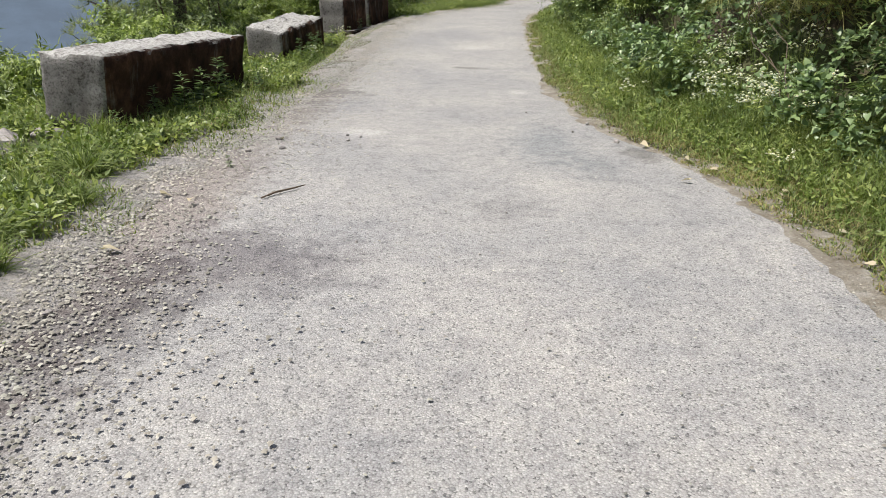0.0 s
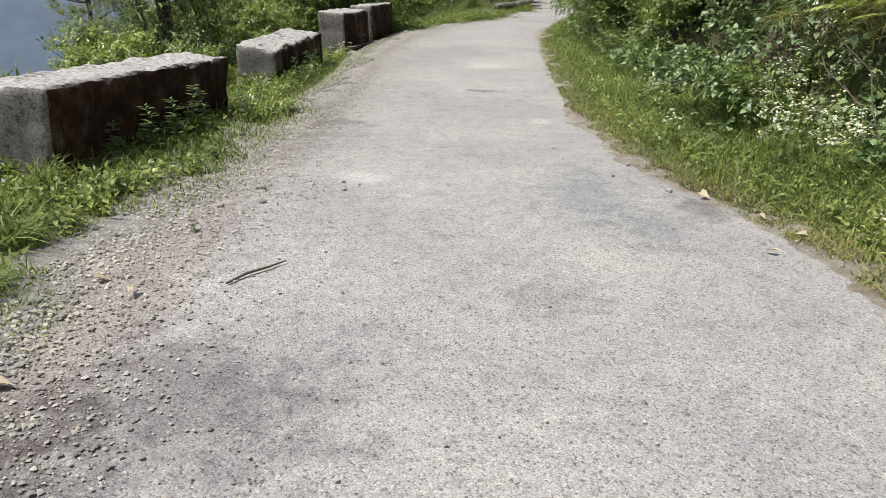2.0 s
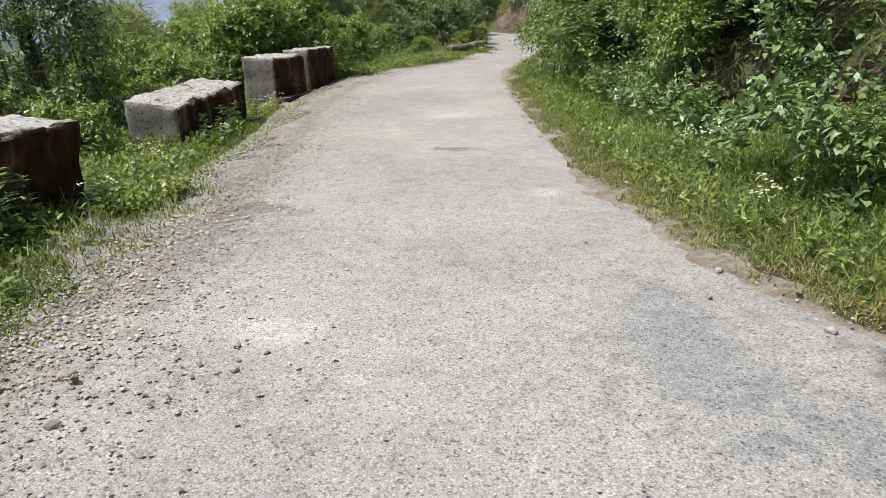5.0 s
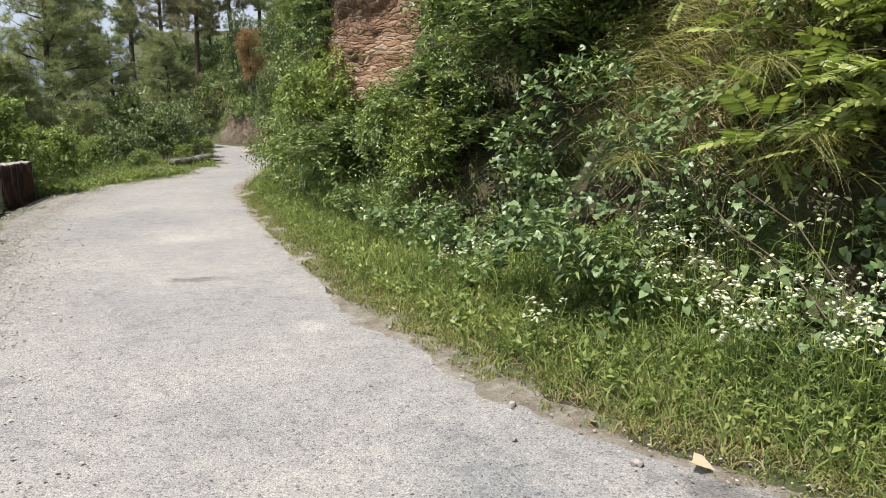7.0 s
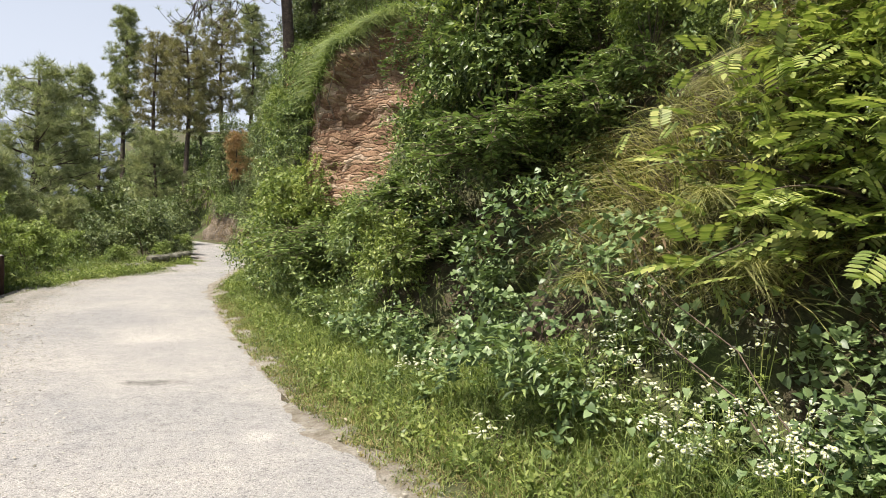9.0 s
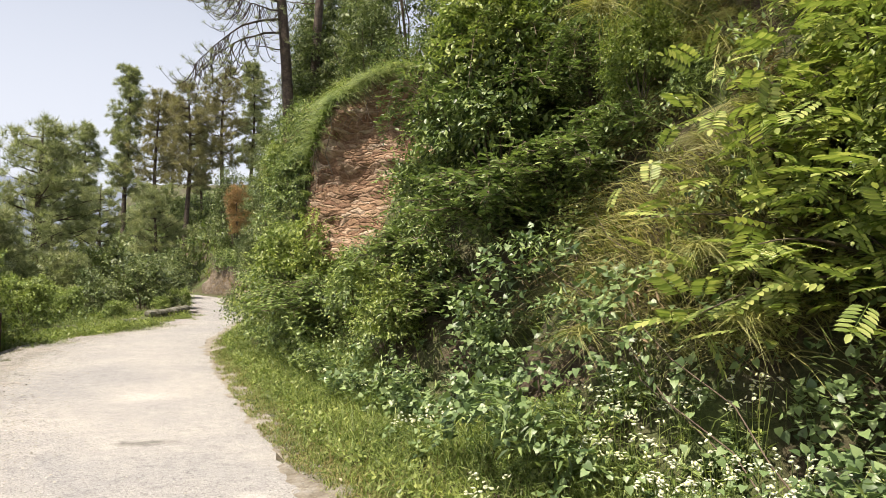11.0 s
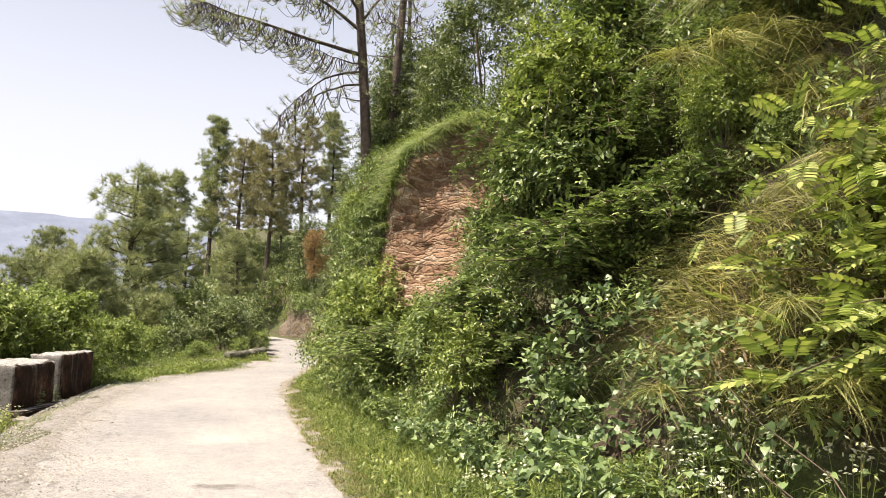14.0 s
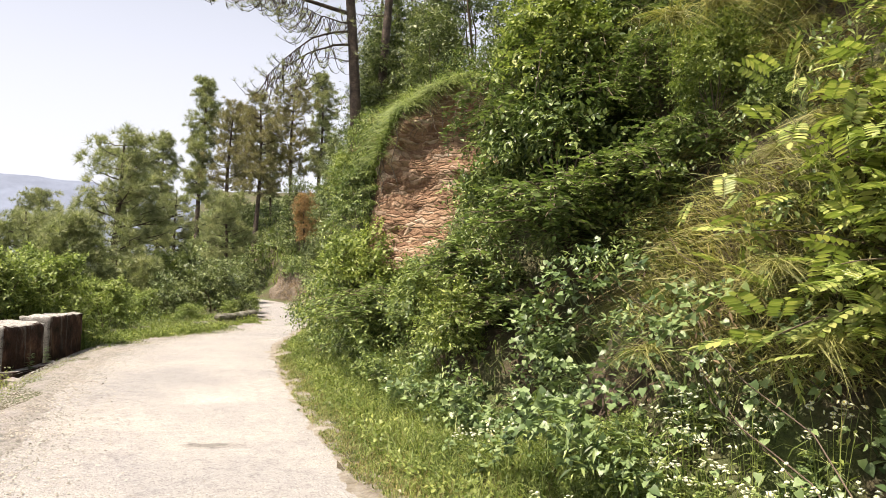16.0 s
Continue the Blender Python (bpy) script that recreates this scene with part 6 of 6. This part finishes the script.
def low_wall():
    root = tagged(new("low_wall"), "low mossy dry-stone wall along the road bend", "wall")
    rng = rng_for(195)
    line = resample(spline([(-1.9, 22.3), (-0.9, 23.2), (0.2, 24.6), (1.1, 26.0), (1.75, 27.4)]), 26)
    for k, (x, y) in enumerate(line):
        if k in (4, 5, 9):
            continue
        d = line[min(k + 1, 25)] - line[max(k - 1, 0)]
        for row in range(2 if k > 14 else 1):
            s = 0.14 + 0.05 * rng.random()
            ob = part("wall_stone", WALL_STONES[int(rng.integers(0, 4))], root)
            ob.matrix_world = Matrix.Translation((x + rng.normal(0, 0.03), y, height(x, y) + 0.04 + row * 0.15)) @ Matrix.Rotation(math.atan2(d[1], d[0]) + rng.normal(0, 0.2), 4, "Z") @ Matrix.Diagonal((s * 1.2, s, s * 0.75, 1))


MAT_MOSSY = rough_material("mossy_stone", [(0.05, 0.05, 0.03), (0.13, 0.125, 0.09), (0.27, 0.26, 0.22)], 4.0, 30.0, 0.02)
WALL_STONES = []
for k in range(4):
    me = stone_mesh(20 + k, 0.25, 0.9)
    me.materials[0] = MAT_MOSSY
    WALL_STONES.append(me)
low_wall()


def rubble():
    rng = rng_for(196)
    n = 420
    q = rng.random(n) ** 0.5
    az = rng.random(n) * 6.28
    x = 4.35 + 0.75 * q * np.cos(az)
    y = 32.0 + 2.6 * q * np.sin(az)
    z = rise(y) + 0.55 * (1 - q) + 0.25 * np.clip(x - 4.2, 0, 1)
    v0 = np.array([tuple(v.co) for v in STONES[0].vertices])
    f0 = np.array([tuple(p.vertices) for p in STONES[0].polygons])
    a = np.stack([np.cos(az * 7), np.sin(az * 7), 0 * az], 1)
    v, f = scatter((v0, f0), np.stack([x, y, z], 1), a, UP + rng.normal(0, 0.3, (n, 3)), 0.05 + 0.13 * rng.random(n) ** 2)
    return tagged(new("rubble_heap", mesh_from("rubble_heap", v, f, MAT_RUBBLE)), "heap of pale broken rock at the far roadside", "rubble", kind="stuff")


MAT_RUBBLE = rough_material("pale_rubble", [(0.30, 0.24, 0.18), (0.42, 0.35, 0.27), (0.52, 0.45, 0.37)], 2.0, 14.0, 0.02)
rubble()

# twig and fallen leaves on the road
v, f = tube([(-1.47, 4.63, 0.062), (-1.40, 4.75, 0.068), (-1.31, 4.85, 0.064), (-1.24, 4.95, 0.06)], [0.006, 0.008, 0.007, 0.003], 6)
tagged(new("dry_twig", mesh_from("dry_twig", v, f, MAT_TWIG, True)), "thin dark dry twig lying on the road", "twig")
DRY_LEAF = mesh_from("dry_leaf", HEART[0] * np.array([0.7, 1, 1.6]), HEART[1], MAT_DRY)
leaf_rng = rng_for(197)
for x, y, s in [(2.16, 5.0, 0.08), (2.12, 4.92, 0.09), (2.2, 5.1, 0.07), (2.12, 3.7, 0.07), (2.17, 4.2, 0.07), (1.6, 5.3, 0.08), (-1.9, 4.5, 0.08), (-2.05, 3.6, 0.1), (-2.15, 4.6, 0.09), (-1.75, 6.3, 0.07), (1.35, 7.0, 0.09), (1.5, 6.5, 0.1), (1.25, 8.2, 0.07), (1.75, 6.0, 0.08), (-2.0, 2.6, 0.12), (1.9, 5.6, 0.07), (1.2, 9.4, 0.07), (1.3, 10.5, 0.07)]:
    ob = tagged(new("fallen_leaf", DRY_LEAF), "curled dry brown leaf lying at the road edge", "fallen leaf", "fallen leaves at the road edge")
    ob.matrix_world = Matrix.Translation((x, y, height(x, y) + 0.045)) @ Euler((leaf_rng.normal(0, 0.2), leaf_rng.normal(0, 0.2), leaf_rng.random() * 6)).to_matrix().to_4x4() @ Matrix.Scale(s, 4)


# ---- distance ----
def far_ridge(name, dist, az0, az1, tops, base, colour, seed, label):
    m, nodes, links, bsdf = material(name)
    p = place(nodes)
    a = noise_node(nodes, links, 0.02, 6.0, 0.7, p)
    # air haze is painted on: blue-tinted colour, dimmed diffuse and a constant glow
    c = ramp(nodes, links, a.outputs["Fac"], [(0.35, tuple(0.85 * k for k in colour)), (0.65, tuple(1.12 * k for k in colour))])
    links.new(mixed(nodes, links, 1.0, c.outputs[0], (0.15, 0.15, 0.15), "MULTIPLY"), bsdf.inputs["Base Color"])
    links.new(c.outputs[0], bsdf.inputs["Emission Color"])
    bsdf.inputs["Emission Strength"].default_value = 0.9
    bsdf.inputs["Roughness"].default_value = 1.0
    nu, nv = 140, 14
    u, v = np.meshgrid(np.linspace(0, 1, nu), np.linspace(0, 1, nv), indexing="ij")
    az = np.radians(az0 + (az1 - az0) * u)
    d = dist * (1 + 0.55 * v)
    crest = np.interp(u, np.linspace(0, 1, len(tops)), tops) * dist * 1.55 + 9 * wobble(u * 40, u, u * 0, 0.35, seed) + 4 * wobble(u * 160, u, u * 0, 0.4, seed)
    z = base + (crest - base) * v ** 0.8
    x, y = d * np.sin(az), d * np.cos(az)
    i, j = np.meshgrid(np.arange(nu - 1), np.arange(nv - 1), indexing="ij")
    f = np.stack([i * nv + j, (i + 1) * nv + j, (i + 1) * nv + j + 1, i * nv + j + 1], -1).reshape(-1, 4)
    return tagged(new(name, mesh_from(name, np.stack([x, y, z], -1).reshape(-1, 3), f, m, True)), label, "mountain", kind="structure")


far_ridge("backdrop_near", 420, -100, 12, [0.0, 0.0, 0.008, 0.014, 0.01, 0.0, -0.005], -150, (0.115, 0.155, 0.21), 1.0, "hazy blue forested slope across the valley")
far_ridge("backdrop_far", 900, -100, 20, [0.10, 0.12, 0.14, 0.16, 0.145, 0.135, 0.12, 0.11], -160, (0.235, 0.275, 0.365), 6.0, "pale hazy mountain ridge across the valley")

# ---- growth under the soil overhang, high on the bank ----
for ob, x, y, turn, size in [(tuft, 5.35, 9.35, 0.4, 2.0), (tuft, 5.1, 9.6, 1.2, 1.7), (tuft, 5.4, 8.95, 2.6, 1.9), (tuft, 4.7, 8.8, 3.3, 1.6), (tuft, 5.7, 10.2, 0.9, 2.0), (tuft, 4.85, 9.2, 5.0, 1.5),
                             (crown_a, 4.75, 9.75, 0.7, 0.34), (crown_a, 4.45, 9.8, 2.3, 0.36), (crown_a, 5.25, 10.1, 4.4, 0.42), (crown_a, 4.3, 8.9, 5.2, 0.28), (crown_a, 5.9, 9.7, 1.9, 0.36),
                             (crown_a, 2.7, 16.8, 1.4, 0.7), (crown_a, 2.8, 17.4, 3.0, 0.7), (crown_b, 2.6, 16.75, 0.3, 0.5)]:
    again(ob, x, y, None, turn, size)


def soil_overhang():
    """A ledge of root-bound soil that juts from the top of the bank."""
    line = spline([(7.3, 12.4, 6.5), (6.4, 11.0, 6.25), (5.75, 9.9, 5.8), (5.35, 9.0, 5.45), (5.2, 8.2, 5.35), (5.4, 7.0, 5.3), (5.8, 5.6, 5.2)], 14)
    v, f = tube(line, 0.42 + 0.1 * np.sin(np.arange(len(line)) * 0.9), 22)
    centre = np.repeat(line, 22, 0)
    off = (v - centre) * np.array([1.5, 1.0, 0.7])
    v = centre + off * (1 + 0.7 * wobble(v[:, 0], v[:, 1], v[:, 2], 1.7, 5.0) + 0.3 * wobble(v[:, 0], v[:, 1], v[:, 2], 6.0, 2.0))[:, None]
    return tagged(new("soil_ledge", mesh_from("soil_ledge", v, f, MAT_LEDGE, True)), "overhanging ledge of dark red-brown soil on the bank", "earth bank", kind="structure"), line


MAT_LEDGE = rough_material("dark_soil", [(0.035, 0.018, 0.011), (0.08, 0.043, 0.027), (0.15, 0.09, 0.06)], 3.0, 24.0, 0.04, 1.0)
_, LEDGE = soil_overhang()
ledge_rng = rng_for(411)
mop = tussock(412, 420, 0.62, "long straw-green tussock hanging from the soil ledge", (-0.45, -0.35, 0.35), 1.9)
put(mop, 5.1, 9.35, 5.4)
dry_mop = tussock(413, 260, 0.5, "dry brown tussock hanging from the soil ledge", (-0.5, -0.3, 0.1), 2.1)
dry_mop.children[0].data.materials[0] = GRASS_DRY
put(dry_mop, 5.45, 9.9, 5.6)
for k in range(17):
    a = LEDGE[int(6 + 62 * ledge_rng.random())]
    again(mop if k % 3 else dry_mop, a[0] - 0.35 - 0.25 * ledge_rng.random(), a[1] - 0.25, a[2] - 0.15 + 0.35 * ledge_rng.random(), ledge_rng.normal(0, 0.5), 0.6 + 0.6 * ledge_rng.random())
# tussocks and withered weeds on the slope under the ledge
dry_weed = tall_weed(414, 0.42, 46, 0.12, LEAF_BROWN, "withered brown weed on the upper bank")
put(dry_weed, 4.5, 9.0)
pale_weed = tall_weed(415, 0.38, 40, 0.13, LEAF_VINE, "pale grey-green weed on the upper bank")
put(pale_weed, 4.7, 9.3)
for k in range(90):
    x, y = 3.9 + 1.7 * ledge_rng.random(), 7.4 + 3.4 * ledge_rng.random()
    ob = (dry_weed, pale_weed, mop, dry_mop, dry_weed)[k % 5]
    again(ob, x, y, None, ledge_rng.normal(0, 0.6) if k % 5 in (2, 3) else k * 1.1, (0.35 + 0.3 * ledge_rng.random()) if k % 5 in (2, 3) else 0.6 + 0.5 * ledge_rng.random())
